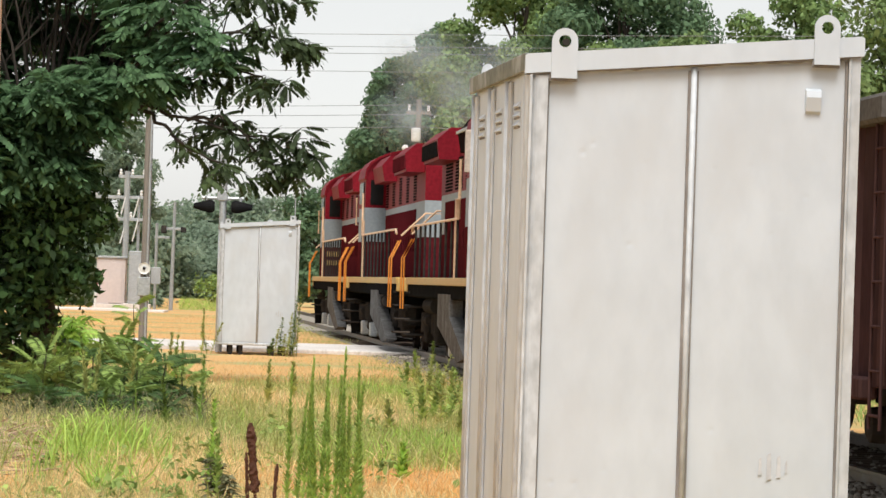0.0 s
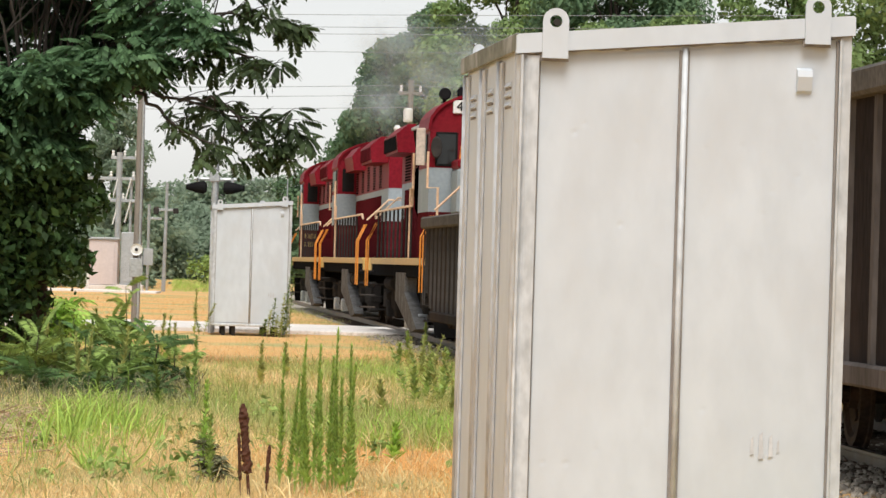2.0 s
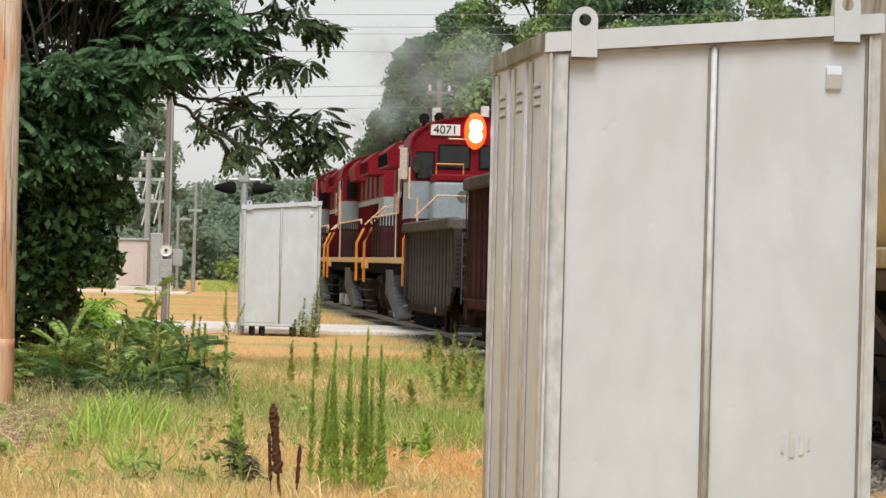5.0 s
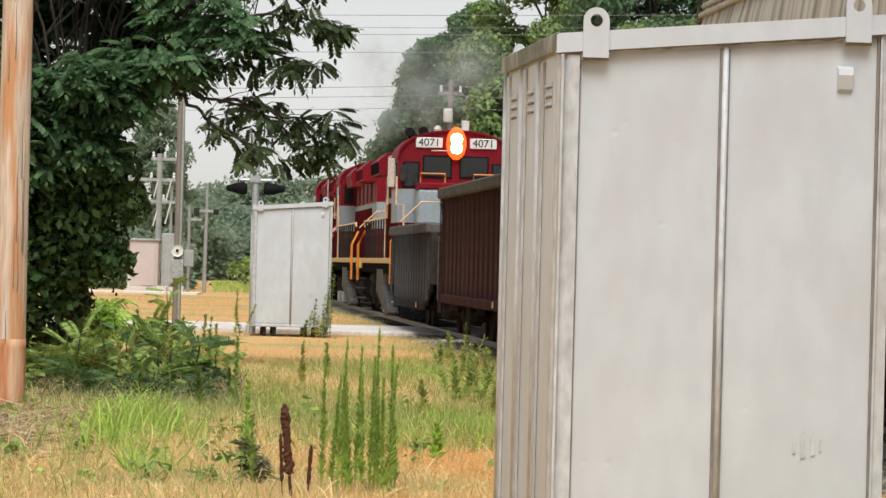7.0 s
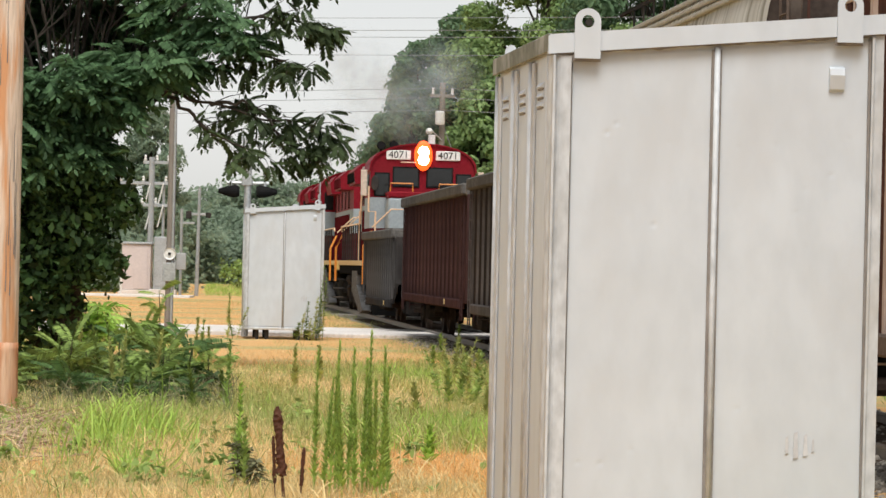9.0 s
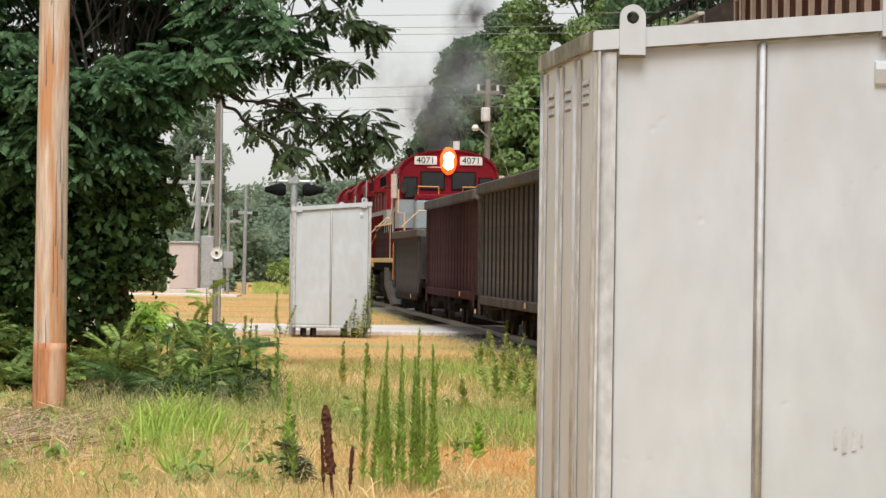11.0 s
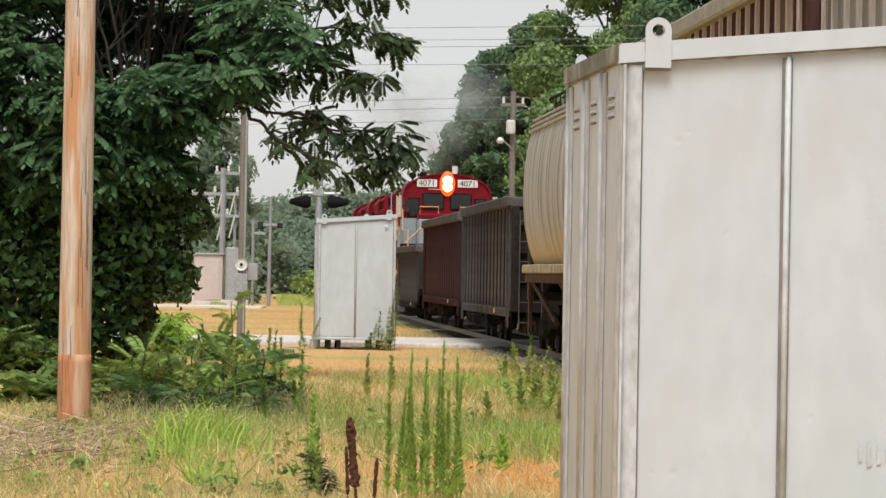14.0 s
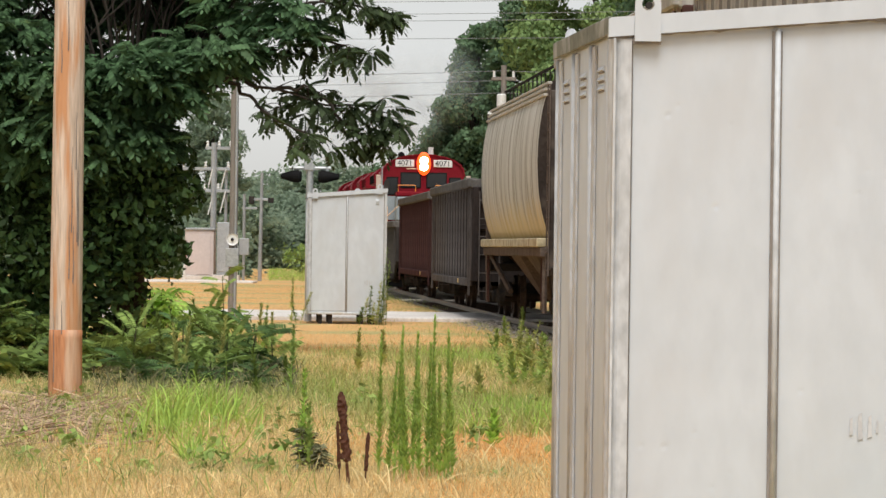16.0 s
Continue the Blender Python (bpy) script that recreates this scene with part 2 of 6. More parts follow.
LEAF_DUSK = leafy("haze_tinted_dark_oak_leaf", (0.17, 0.27, 0.14), (0.11, 0.19, 0.1), vary=0.22)
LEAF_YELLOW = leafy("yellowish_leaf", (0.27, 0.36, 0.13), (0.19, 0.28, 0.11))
# farthest foliage: haze put in as a paler, bluer leaf colour
LEAF_HAZE = leafy("haze_tinted_blue_green_leaf", (0.36, 0.45, 0.33), (0.3, 0.39, 0.28), vary=0.06, through_light=0.6)
LEAF_WEED = leafy("weed_leaf", (0.42, 0.53, 0.16), (0.27, 0.39, 0.11))
LEAF_TALL = leafy("pale_tall_weed_leaf", (0.47, 0.64, 0.17), (0.32, 0.48, 0.115), vary=0.3, through_light=0.45)
LEAF_BRIGHT = leafy("bright_grass_blade", (0.5, 0.7, 0.16), (0.37, 0.58, 0.12), through_light=0.45)
LEAF_STRAW = leafy("dry_straw_blade", (0.86, 0.72, 0.4), (0.74, 0.58, 0.28))
LEAF_ORANGE = leafy("rusty_dry_grass", (0.88, 0.54, 0.22), (0.8, 0.46, 0.17))
LEAF_OLIVE = leafy("olive_grass_blade", (0.5, 0.53, 0.19), (0.4, 0.44, 0.15))
LITTER = mat("dry_twig_litter", (0.58, 0.44, 0.3), (0.34, 0.22, 0.15), rough=0.95, scale=5, fine=30, vary=0.5, island=True)
SEED = mat("brown_seed_head", (0.07, 0.028, 0.016), (0.11, 0.045, 0.025), rough=0.95, scale=20, fine=90, bump=0.6)


def ground_material():
    m = mat("dry_turf_soil", (0.66, 0.42, 0.185), (0.67, 0.38, 0.14), rough=0.95, scale=0.35, fine=9.0, bump=0.5, c3=(0.36, 0.34, 0.14), patch=0.16, cut=(0.5, 0.6))
    return m


GROUND = ground_material()


# ---------------------------------------------------------------- mesh helpers
class G:
    """Collects vertices and faces of one mesh."""

    def __init__(self):
        self.v, self.f = [], []

    def add(self, verts, faces, m=None):
        k = len(self.v)
        self.v += [tuple(m @ Vector(p)) for p in verts] if m else [tuple(p) for p in verts]
        self.f += [tuple(k + i for i in f) for f in faces]
        return self

    def box(self, x0, x1, y0, y1, z0, z1, bevel=0.0, m=None):
        c, h = ((x0 + x1) / 2, (y0 + y1) / 2, (z0 + z1) / 2), (abs(x1 - x0) / 2, abs(y1 - y0) / 2, abs(z1 - z0) / 2)
        b = min(bevel, 0.45 * min(h))
        if b <= 0:
            vs = [(c[0] + sx * h[0], c[1] + sy * h[1], c[2] + sz * h[2]) for sx, sy, sz in product((-1, 1), repeat=3)]
            return self.add(vs, [(0, 1, 3, 2), (4, 6, 7, 5), (0, 4, 5, 1), (2, 3, 7, 6), (0, 2, 6, 4), (1, 5, 7, 3)], m)
        vs, idx = [], {}
        for s in product((-1, 1), repeat=3):
            for a in range(3):
                idx[s, a] = len(vs)
                vs.append(tuple(c[i] + s[i] * (h[i] - (0 if i == a else b)) for i in range(3)))
        fs = []
        for a in range(3):
            p, q = [i for i in range(3) if i != a]
            for s in (-1, 1):
                ring = []
                for u, w in ((-1, -1), (1, -1), (1, 1), (-1, 1)):
                    k = [0, 0, 0]
                    k[a], k[p], k[q] = s, u, w
                    ring.append(idx[tuple(k), a])
                fs.append(tuple(ring if s * (1 if a != 1 else -1) > 0 else ring[::-1]))
            for u, w in product((-1, 1), repeat=2):
                k0, k1 = [0, 0, 0], [0, 0, 0]
                k0[a], k1[a], k0[p], k1[p], k0[q], k1[q] = -1, 1, u, u, w, w
                k0, k1 = tuple(k0), tuple(k1)
                ring = (idx[k0, p], idx[k1, p], idx[k1, q], idx[k0, q])
                fs.append(ring if u * w * (1 if a != 1 else -1) > 0 else ring[::-1])
        for s in product((-1, 1), repeat=3):
            ring = (idx[s, 0], idx[s, 1], idx[s, 2])
            fs.append(ring if s[0] * s[1] * s[2] > 0 else ring[::-1])
        return self.add(vs, fs, m)

    def shift(self, dx):
        self.v = [(x + dx, y, z) for x, y, z in self.v]
        return self

    def tube(self, pts, r, n=8, r_end=None, caps=True):
        pts = [Vector(p) for p in pts]
        vs, fs, k = [], [], len(pts)
        for i, p in enumerate(pts):
            d = (pts[min(i + 1, k - 1)] - pts[max(i - 1, 0)]).normalized()
            side = d.cross(Vector((0, 0, 1)) if abs(d.z) < 0.9 else Vector((1, 0, 0))).normalized()
            up = side.cross(d)
            rr = r if r_end is None else r + (r_end - r) * i / max(1, k - 1)
            vs += [p + (side * math.cos(2 * math.pi * j / n) + up * math.sin(2 * math.pi * j / n)) * rr for j in range(n)]
        for i in range(k - 1):
            fs += [(i * n + j, i * n + (j + 1) % n, (i + 1) * n + (j + 1) % n, (i + 1) * n + j) for j in range(n)]
        if caps:
            fs += [tuple(range(n - 1, -1, -1)), tuple((k - 1) * n + j for j in range(n))]
        return self.add(vs, fs)

    def prism(self, profile, a, b, axis="y"):
        """A closed outline of (u, z) pushed from a to b along axis."""
        k = len(profile)
        put = (lambda u, z, w: (u, w, z)) if axis == "y" else (lambda u, z, w: (w, u, z))
        vs = [put(u, z, a) for u, z in profile] + [put(u, z, b) for u, z in profile]
        fs = [(i, (i + 1) % k, k + (i + 1) % k, k + i) for i in range(k)] + [tuple(range(k - 1, -1, -1)), tuple(range(k, 2 * k))]
        return self.add(vs, fs)

    def disc_lathe(self, rings, centre, n=20, axis="x"):
        """Rings of (along, radius) about an axis through centre."""
        vs, fs = [], []
        for a, r in rings:
            for j in range(n):
                c, s = r * math.cos(2 * math.pi * j / n), r * math.sin(2 * math.pi * j / n)
                vs.append(Vector(centre) + Vector({"x": (a, c, s), "y": (s, a, c), "z": (c, s, a)}[axis]))
        for i in range(len(rings) - 1):
            fs += [(i * n + j, i * n + (j + 1) % n, (i + 1) * n + (j + 1) % n, (i + 1) * n + j) for j in range(n)]
        fs += [tuple(range(n - 1, -1, -1)), tuple((len(rings) - 1) * n + j for j in range(n))]
        return self.add(vs, fs)

    def mesh(self, name, material, smooth=False):
        me = bpy.data.meshes.new(name)
        me.from_pydata(self.v, [], self.f)
        bm = bmesh.new()
        bm.from_mesh(me)
        bmesh.ops.recalc_face_normals(bm, faces=bm.faces)
        bm.to_mesh(me)
        bm.free()
        me.materials.append(material)
        if smooth:
            me.polygons.foreach_set("use_smooth", [True] * len(me.polygons))
        return me


def thing(name, label, category, at=None, group="", kind=""):
    ob = new(name)
    ob.empty_display_size = 0.2
    if at is not None:
        ob.matrix_basis = at
    return tagged(ob, label, category, group, kind)


def part(name, g, material, parent, label="", at=None, smooth=False, kind=""):
    """One mesh object under a thing or a part; g may be a ready mesh."""
    ob = new(name, g.mesh(name, material, smooth) if isinstance(g, G) else g)
    if at is not None:
        ob.matrix_basis = at
    ob.parent = parent
    return tagged(ob, label, kind=kind)


def whole(name, g, material, label, category, at=None, group="", kind="", smooth=False):
    ob = new(name, g.mesh(name, material, smooth) if isinstance(g, G) else g)
    if at is not None:
        ob.matrix_basis = at
    return tagged(ob, label, category, group, kind)


def scatter(name, tv, tf, mats, material):
    """Many copies of a small template (tv, tf) joined into one mesh. mats: n x 3 x 4 placements."""
    tv, mats = np.asarray(tv, float), np.asarray(mats, float)
    n, k = len(mats), len(tv)
    verts = np.einsum("nij,kj->nki", mats[:, :, :3], tv) + mats[:, None, :, 3]
    flat = np.concatenate([np.asarray(f) for f in tf])
    sizes = np.array([len(f) for f in tf])
    loops = (flat[None] + (np.arange(n) * k)[:, None]).ravel()
    totals = np.tile(sizes, n)
    me = bpy.data.meshes.new(name)
    me.vertices.add(n * k)
    me.vertices.foreach_set("co", verts.ravel())
    me.loops.add(len(loops))
    me.loops.foreach_set("vertex_index", loops.astype(np.int32))
    me.polygons.add(len(totals))
    me.polygons.foreach_set("loop_start", np.concatenate([[0], np.cumsum(totals)[:-1]]).astype(np.int32))
    me.update(calc_edges=True)
    me.validate()
    me.materials.append(material)
    return me


def placements(pos, heading, droop, roll, size):
    """Matrices whose local y points along heading (about z) and droops down."""
    pos = np.asarray(pos, float)
    h, d, r, s = (np.broadcast_to(np.asarray(v, float), (len(pos),)) for v in (heading, droop, roll, size))
    y = np.stack([np.cos(d) * np.sin(h), np.cos(d) * np.cos(h), -np.sin(d)], 1)
    x0 = np.stack([np.cos(h), -np.sin(h), np.zeros_like(h)], 1)
    z0 = np.cross(x0, y)
    x = x0 * np.cos(r)[:, None] + z0 * np.sin(r)[:, None]
    z = np.cross(x, y)
    m = np.stack([x, y, z], 2) * s[:, None, None]
    return np.concatenate([m, pos[:, :, None]], 2)


LEAF_V = [(0, 0, 0), (-0.22, 0.4, 0.05), (0, 0.45, -0.02), (0.22, 0.4, 0.05), (0, 1, -0.12)]
LEAF_F = [(0, 2, 1), (0, 3, 2), (1, 2, 4), (2, 3, 4)]
BLADE_V = [(-0.03, 0, 0), (0.03, 0, 0), (0.022, 0.1, 0.55), (-0.022, 0.1, 0.55), (0, 0.38, 1.0)]
BLADE_F = [(0, 1, 2, 3), (3, 2, 4)]


def spray_template(pairs=7):
    """A drooping compound leaf, one unit long, with pairs of narrow leaflets."""
    vs, fs = [], []
    for i in range(pairs):
        a = (i + 1) / pairs
        z = -0.28 * a * a
        for s in (-1, 1):
            k, ln = len(vs), 0.42 * (1 - 0.45 * abs(a - 0.45))
            vs += [(0, a - 0.08, z), (s * ln * 0.55, a - 0.05, z - 0.04), (s * ln, a + 0.13, z - 0.16), (s * ln * 0.45, a + 0.13, z - 0.03)]
            fs.append((k, k + 1, k + 2, k + 3) if s > 0 else (k, k + 3, k + 2, k + 1))
    return vs, fs


# ---------------------------------------------------------------- ground, road and track
def track_x(y):
    """The middle of the track, in plan."""
    return 7.02 - 0.0577 * y


HEADING = math.degrees(math.atan(0.0577))
RAIL_TOP = 0.15

g = G()
ys, xs = [-80, 0, 20, 40, 60, 80, 100, 130, 180, 300, 600, 2500], [-1500, -300, -80, -30, -12, 0, 12, 30, 80, 300, 1500]
g.add([(x, y, 0) for y in ys for x in xs], [(j * 11 + i, j * 11 + i + 1, j * 11 + i + 12, j * 11 + i + 11) for j in range(11) for i in range(10)])
whole("ground", g, GROUND, "dry yellow-orange turf with green patches", "ground", kind="structure")


def road(name, y0, y1, label, x1=90):
    g = G()
    g.box(-90, x1, y0, y1, -0.1, 0.09, 0.02)
    whole(name, g, CONCRETE, label, "road", kind="structure", at=pose(0, 0, 0, 0, 0, -0.4))


road("road", 89.8, 98.5, "pale concrete road over the railway")
road("road_far", 178, 181.5, "second pale road beyond the dry field", -10.1)


def build_track():
    at = pose(track_x(0), 0, 0, 0, 0, HEADING)
    root = thing("railway_track", "single rusty railway track on crushed stone", "railway track", at, kind="structure")
    bed = G()
    bed.prism([(-1.75, -0.05), (-1.3, 0.02), (1.35, 0.02), (2.1, -0.05)], 2, 420)
    part("ballast_bed", bed, BALLAST, root)
    for s in (-1, 1):
        r = G()
        c = s * 0.755
        r.prism([(c - 0.07, -0.02), (c + 0.07, -0.02), (c + 0.012, 0.01), (c + 0.012, 0.11), (c + 0.036, 0.12), (c + 0.036, RAIL_TOP), (c - 0.036, RAIL_TOP), (c - 0.036, 0.12), (c - 0.012, 0.11), (c - 0.012, 0.01)], 2, 420)
        part("rail", r, RAIL, root)
    tie = G()
    tie.box(-1.3, 1.3, -0.11, 0.11, -0.12, 0.035, 0.012)
    tie = tie.mesh("tie", TIE)
    for i in range(180):
        part("tie", tie, TIE, root, at=pose(0, 20 + i * 0.56, 0, 0, 0, random.uniform(-1.2, 1.2)))
    n = 9000
    rng = np.random.default_rng(3)
    y = 18 + 75 * rng.random(n) ** 1.6
    x = np.where(rng.random(n) < 0.6, -0.8 - 1.4 * rng.random(n), 1.6 * (rng.random(n) * 2 - 1))
    z = np.where(np.abs(x) < 1.35, 0.03, 0.03 - 0.09 * (np.abs(x) - 1.35))
    ico = [(0, 0, 0.8), (0.9, 0, 0.1), (0.2, 0.8, 0), (-0.8, 0.5, 0.1), (-0.7, -0.6, 0), (0.3, -0.9, 0.1), (0, 0, -0.7)]
    fs = [(0, 1, 2), (0, 2, 3), (0, 3, 4), (0, 4, 5), (0, 5, 1), (6, 2, 1), (6, 3, 2), (6, 4, 3), (6, 5, 4), (6, 1, 5)]
    m = placements(np.stack([x, y, z], 1), rng.random(n) * 6.28, rng.random(n) - 0.5, rng.random(n) * 3, 0.02 + 0.035 * rng.random(n))
    part("loose_stones", scatter("loose_stones", ico, fs, m, BALLAST), BALLAST, root, kind="stuff")


build_track()


# ---------------------------------------------------------------- equipment cabinets
def cabinet(name, label, width, depth, low, high, floor, at, legs):
    """A sheet-metal cabinet whose roof rises from low (left) to high (right)."""
    root = thing(name, label, "equipment cabinet", at, "trackside cabinets")
    rise = (high - low) / width
    top = lambda x: low + rise * x
    body = G()
    body.prism([(0.02, floor), (width - 0.02, floor), (width - 0.02, top(width) - 0.05), (0.02, top(0) - 0.05)], 0.03, depth - 0.02)
    part("body", body, ALU, root)
    # the two front sheets, each a shallow dished grid with dents
    half = width / 2
    rng = random.Random(5)
    for i, (x0, x1) in enumerate(((0.1, half - 0.02), (half + 0.02, width - 0.055))):
        sheet, nx, nz = G(), 64, 230
        dents = [(rng.uniform(x0 + 0.05, x1 - 0.05), rng.uniform(floor + 0.1, low - 0.3), rng.uniform(0.008, 0.012), rng.uniform(0.0012, 0.0035)) for _ in range(11)]
        soft = [(rng.uniform(x0, x1), rng.uniform(floor, low), rng.uniform(0.18, 0.4), rng.uniform(-0.004, 0.005)) for _ in range(7)]
        vs = []
        for b in range(nz + 1):
            for a in range(nx + 1):
                x = x0 + (x1 - x0) * a / nx
                z = floor + 0.03 + (top(x) - 0.14 - floor) * b / nz
                y = 0.024 + sum(d * math.exp(-((x - u) ** 2 + (z - w) ** 2) / r / r) for u, w, r, d in dents + soft)
                vs.append((x, y, z))
        sheet.add(vs, [(b * (nx + 1) + a, b * (nx + 1) + a + 1, (b + 1) * (nx + 1) + a + 1, (b + 1) * (nx + 1) + a) for b in range(nz) for a in range(nx)])
        part("front_sheet", sheet, ALU, root, "dented grey-white aluminium sheet", smooth=True)
    g = G()
    g.prism([(half - 0.024, floor), (half - 0.012, floor), (half - 0.012, top(half) - 0.11), (half - 0.024, top(half) - 0.11)], 0.012, 0.035)
    part("seam_grime", g, SEAM_DIRT_SHADE, root)
    g = G()
    g.tube([(half, 0.012, floor), (half, 0.012, top(half) - 0.1)], 0.013, 8)
    part("centre_seam", g, ALU_DIRTY, root, "rounded centre seam with dark edges", smooth=True)
    g = G()
    g.prism([(half + 0.012, floor), (half + 0.02, floor), (half + 0.02, top(half) - 0.11), (half + 0.012, top(half) - 0.11)], 0.014, 0.035)
    part("seam_grime", g, SEAM_DIRT_SHADE, root)
    # a folded corner with a wide round edge
    g = G()
    ring = [(0.09, 0.03), (0.09, -0.004)] + [(0.055 - 0.058 * math.sin(math.pi * i / 16), 0.054 - 0.058 * math.cos(math.pi * i / 16)) for i in range(9)] + [(-0.002, 0.09), (0.04, 0.09)]
    k = len(ring)
    g.add([(x, y, floor) for x, y in ring] + [(x, y, top(0) - 0.09) for x, y in ring], [(i, (i + 1) % k, k + (i + 1) % k, k + i) for i in range(k)] + [tuple(range(k)), tuple(range(2 * k - 1, k - 1, -1))])
    part("corner_stile", g, ALU_DIRTY, root, "rounded folded corner")
    g = G()
    g.prism([(width - 0.05, floor), (width, floor), (width, top(width) - 0.09), (width - 0.05, top(width) - 0.09)], 0.0, 0.05)
    g.tube([(width - 0.05, 0.0, floor), (width - 0.045, 0.0, top(width) - 0.1)], 0.008, 6)
    part("corner_stile", g, ALU_DIRTY, root)
    part("seam_grime", G().box(width - 0.064, width - 0.054, 0.008, 0.03, floor, top(width) - 0.11), SEAM_DIRT_SHADE, root)
    # soft shade of the stile's groove, put in as a dark strip
    part("seam_grime", G().box(0.09, 0.097, 0.016, 0.03, floor, top(0) - 0.1), SEAM_DIRT_SHADE, root)
    rim = G()
    rim.prism([(-0.012, top(0) - 0.085), (width + 0.012, top(width) - 0.085), (width + 0.012, top(width) - 0.008), (width, top(width)), (0.0, top(0)), (-0.012, top(0) - 0.008)], -0.018, 0.03)
    part("front_rim", rim, ALU, root, "folded roof rim, scuffed")
    # ragged caulk line under the rim, with the rim's shade in its colour
    line = G()
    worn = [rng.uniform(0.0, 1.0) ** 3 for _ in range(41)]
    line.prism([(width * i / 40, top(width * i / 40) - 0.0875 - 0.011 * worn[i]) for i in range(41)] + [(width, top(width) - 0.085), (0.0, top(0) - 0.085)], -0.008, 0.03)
    part("rim_shadow_gap", line, SEAM_DIRT_SHADE, root)
    roof = G()
    roof.prism([(0, top(0) - 0.05), (width, top(width) - 0.05), (width, top(width) - 0.006), (0, top(0) - 0.006)], 0.03, depth)
    part("roof", roof, ALU_DIRTY, root)
    edge = G()
    edge.box(-0.014, 0.004, 0.0, depth + 0.01, low - 0.075, low + 0.004, 0.004)
    part("side_rim", edge, ROOF_GRIME, root, "grimy roof edge")
    # left side: ribs and louvres
    for i in range(4):
        y = 0.1 + (depth - 0.13) * i / 3
        rib = G()
        rib.tube([(0.012, y, floor), (0.01, y, low - 0.08)], 0.014, 8)
        part("side_rib", rib, ALU_DIRTY, root, smooth=True)
        part("seam_grime", G().box(0.008, 0.018, y - 0.14, y - 0.03, floor, low - 0.09), ALU_DIRTY, root)
        if i < 3:
            yc = y + (depth - 0.13) / 6 + 0.04
            for j in range(3):
                z = low - 0.2 - 0.042 * j
                lou = G()
                lou.add([(0.019, yc - 0.11, z + 0.012), (0.019, yc + 0.11, z + 0.012), (0.004, yc + 0.09, z - 0.008), (0.004, yc - 0.09, z - 0.008), (0.019, yc - 0.11, z - 0.012), (0.019, yc + 0.11, z - 0.012)],
                        [(0, 1, 2, 3), (0, 3, 4), (1, 5, 2), (3, 2, 5, 4), (0, 4, 5, 1)])
                part("louvre", lou, ALU, root)
                # dark strip just below each louvre
                part("seam_grime", G().box(0.014, 0.0195, yc - 0.1, yc + 0.1, z - 0.02, z - 0.01), SEAM_DIRT_SHADE, root)
    # lifting ears
    for x, y0 in ((0.155, -0.03), (width - 0.155, -0.03)):
        zt = top(x)
        ear, n, r = G(), 14, 0.056
        outer = [(x - r, zt - 0.115), (x + r, zt - 0.115)] + [(x + r * math.cos(math.pi * i / n), zt + 0.045 + r * math.sin(math.pi * i / n)) for i in range(n + 1)]
        hole = [(x + 0.027 * math.cos(2 * math.pi * i / 17 - 1.57), zt + 0.045 + 0.027 * math.sin(2 * math.pi * i / 17 - 1.57)) for i in range(17)]
        k = len(outer)
        order = [min(range(17), key=lambda j: (hole[j][0] - u) ** 2 + (hole[j][1] - w) ** 2) for u, w in outer]
        vs = [(u, yy, w) for yy in (y0, y0 + 0.014) for u, w in outer] + [(u, yy, w) for yy in (y0, y0 + 0.014) for u, w in hole]
        fs = []
        for i in range(k):
            j = (i + 1) % k
            fs.append((i, j, k + j, k + i))
            a, b = order[i], order[j]
            step = [a]
            while step[-1] != b:
                step.append((step[-1] + 1) % 17)
            fs.append((i, j) + tuple(2 * k + q for q in reversed(step)))
            fs.append((k + j, k + i) + tuple(2 * k + 17 + q for q in step))
        fs += [(2 * k + i, 2 * k + (i + 1) % 17, 2 * k + 17 + (i + 1) % 17, 2 * k + 17 + i) for i in range(17)]
        ear.add(vs, fs)
        part("lifting_ear", ear, ALU, root, "rounded lifting lug with a bolt hole")
        if x < 0.5:
            part("bolt", G().disc_lathe([(y0 - 0.004, 0.016), (y0 + 0.02, 0.016)], (x + 0.004, 0, zt + 0.04), 8, "y"), DARK_STEEL, root, "dark bolt in the lug")
        # shade under the lug's lower edge, put in as a dark strip
        g = G()
        g.box(x - r - 0.006, x + r + 0.004, y0 + 0.016, y0 + 0.022, zt - 0.128, zt - 0.1)
        part("ear_grime", g, SEAM_DIRT_SHADE, root)
    for x, y, r in ((0.06, depth - 0.12, 0.03), (width * 0.66, depth - 0.05, 0.06)):
        z = top(x) - 0.02
        tab = [(x - r, z), (x + r, z)] + [(x + r * math.cos(math.pi * i / 8), z + 0.045 + 0.04 * math.sin(math.pi * i / 8)) for i in range(9)]
        part("rear_lifting_ear", G().prism(tab, y - 0.007, y + 0.007), ALU_DIRTY, root)
    g = G()
    x, z = width - 0.255, top(width) - 0.26
    g.prism([(0.028, z + 0.03), (-0.002, z + 0.018), (-0.008, z - 0.01), (0.006, z - 0.07), (0.028, z - 0.085)], x + 0.02, x + 0.085, "x")
    part("latch_hood", g, ALU, root, "small pale latch hood")
    for i, (x, w, h) in enumerate(((width * 0.73, 0.016, 0.08), (width * 0.755, 0.022, 0.12), (width * 0.785, 0.02, 0.1), (width * 0.81, 0.012, 0.06))):
        g = G()
        g.prism([(x, floor + 0.62 - h * 0.5), (x + w, floor + 0.625 - h * 0.5), (x + w * 0.8, floor + 0.62 + h * 0.5), (x + 0.002, floor + 0.61 + h * 0.5)], 0.0215, 0.0225)
        part("rust_stain", g, RUST_STAIN, root)
    g = G()
    g.box(0.0, width, -0.01, depth, floor - 0.05, floor, 0.01)
    part("base_rail", g, ALU_DIRTY, root)
    for lx in legs:
        for y in (0.12, depth - 0.12):
            g = G()
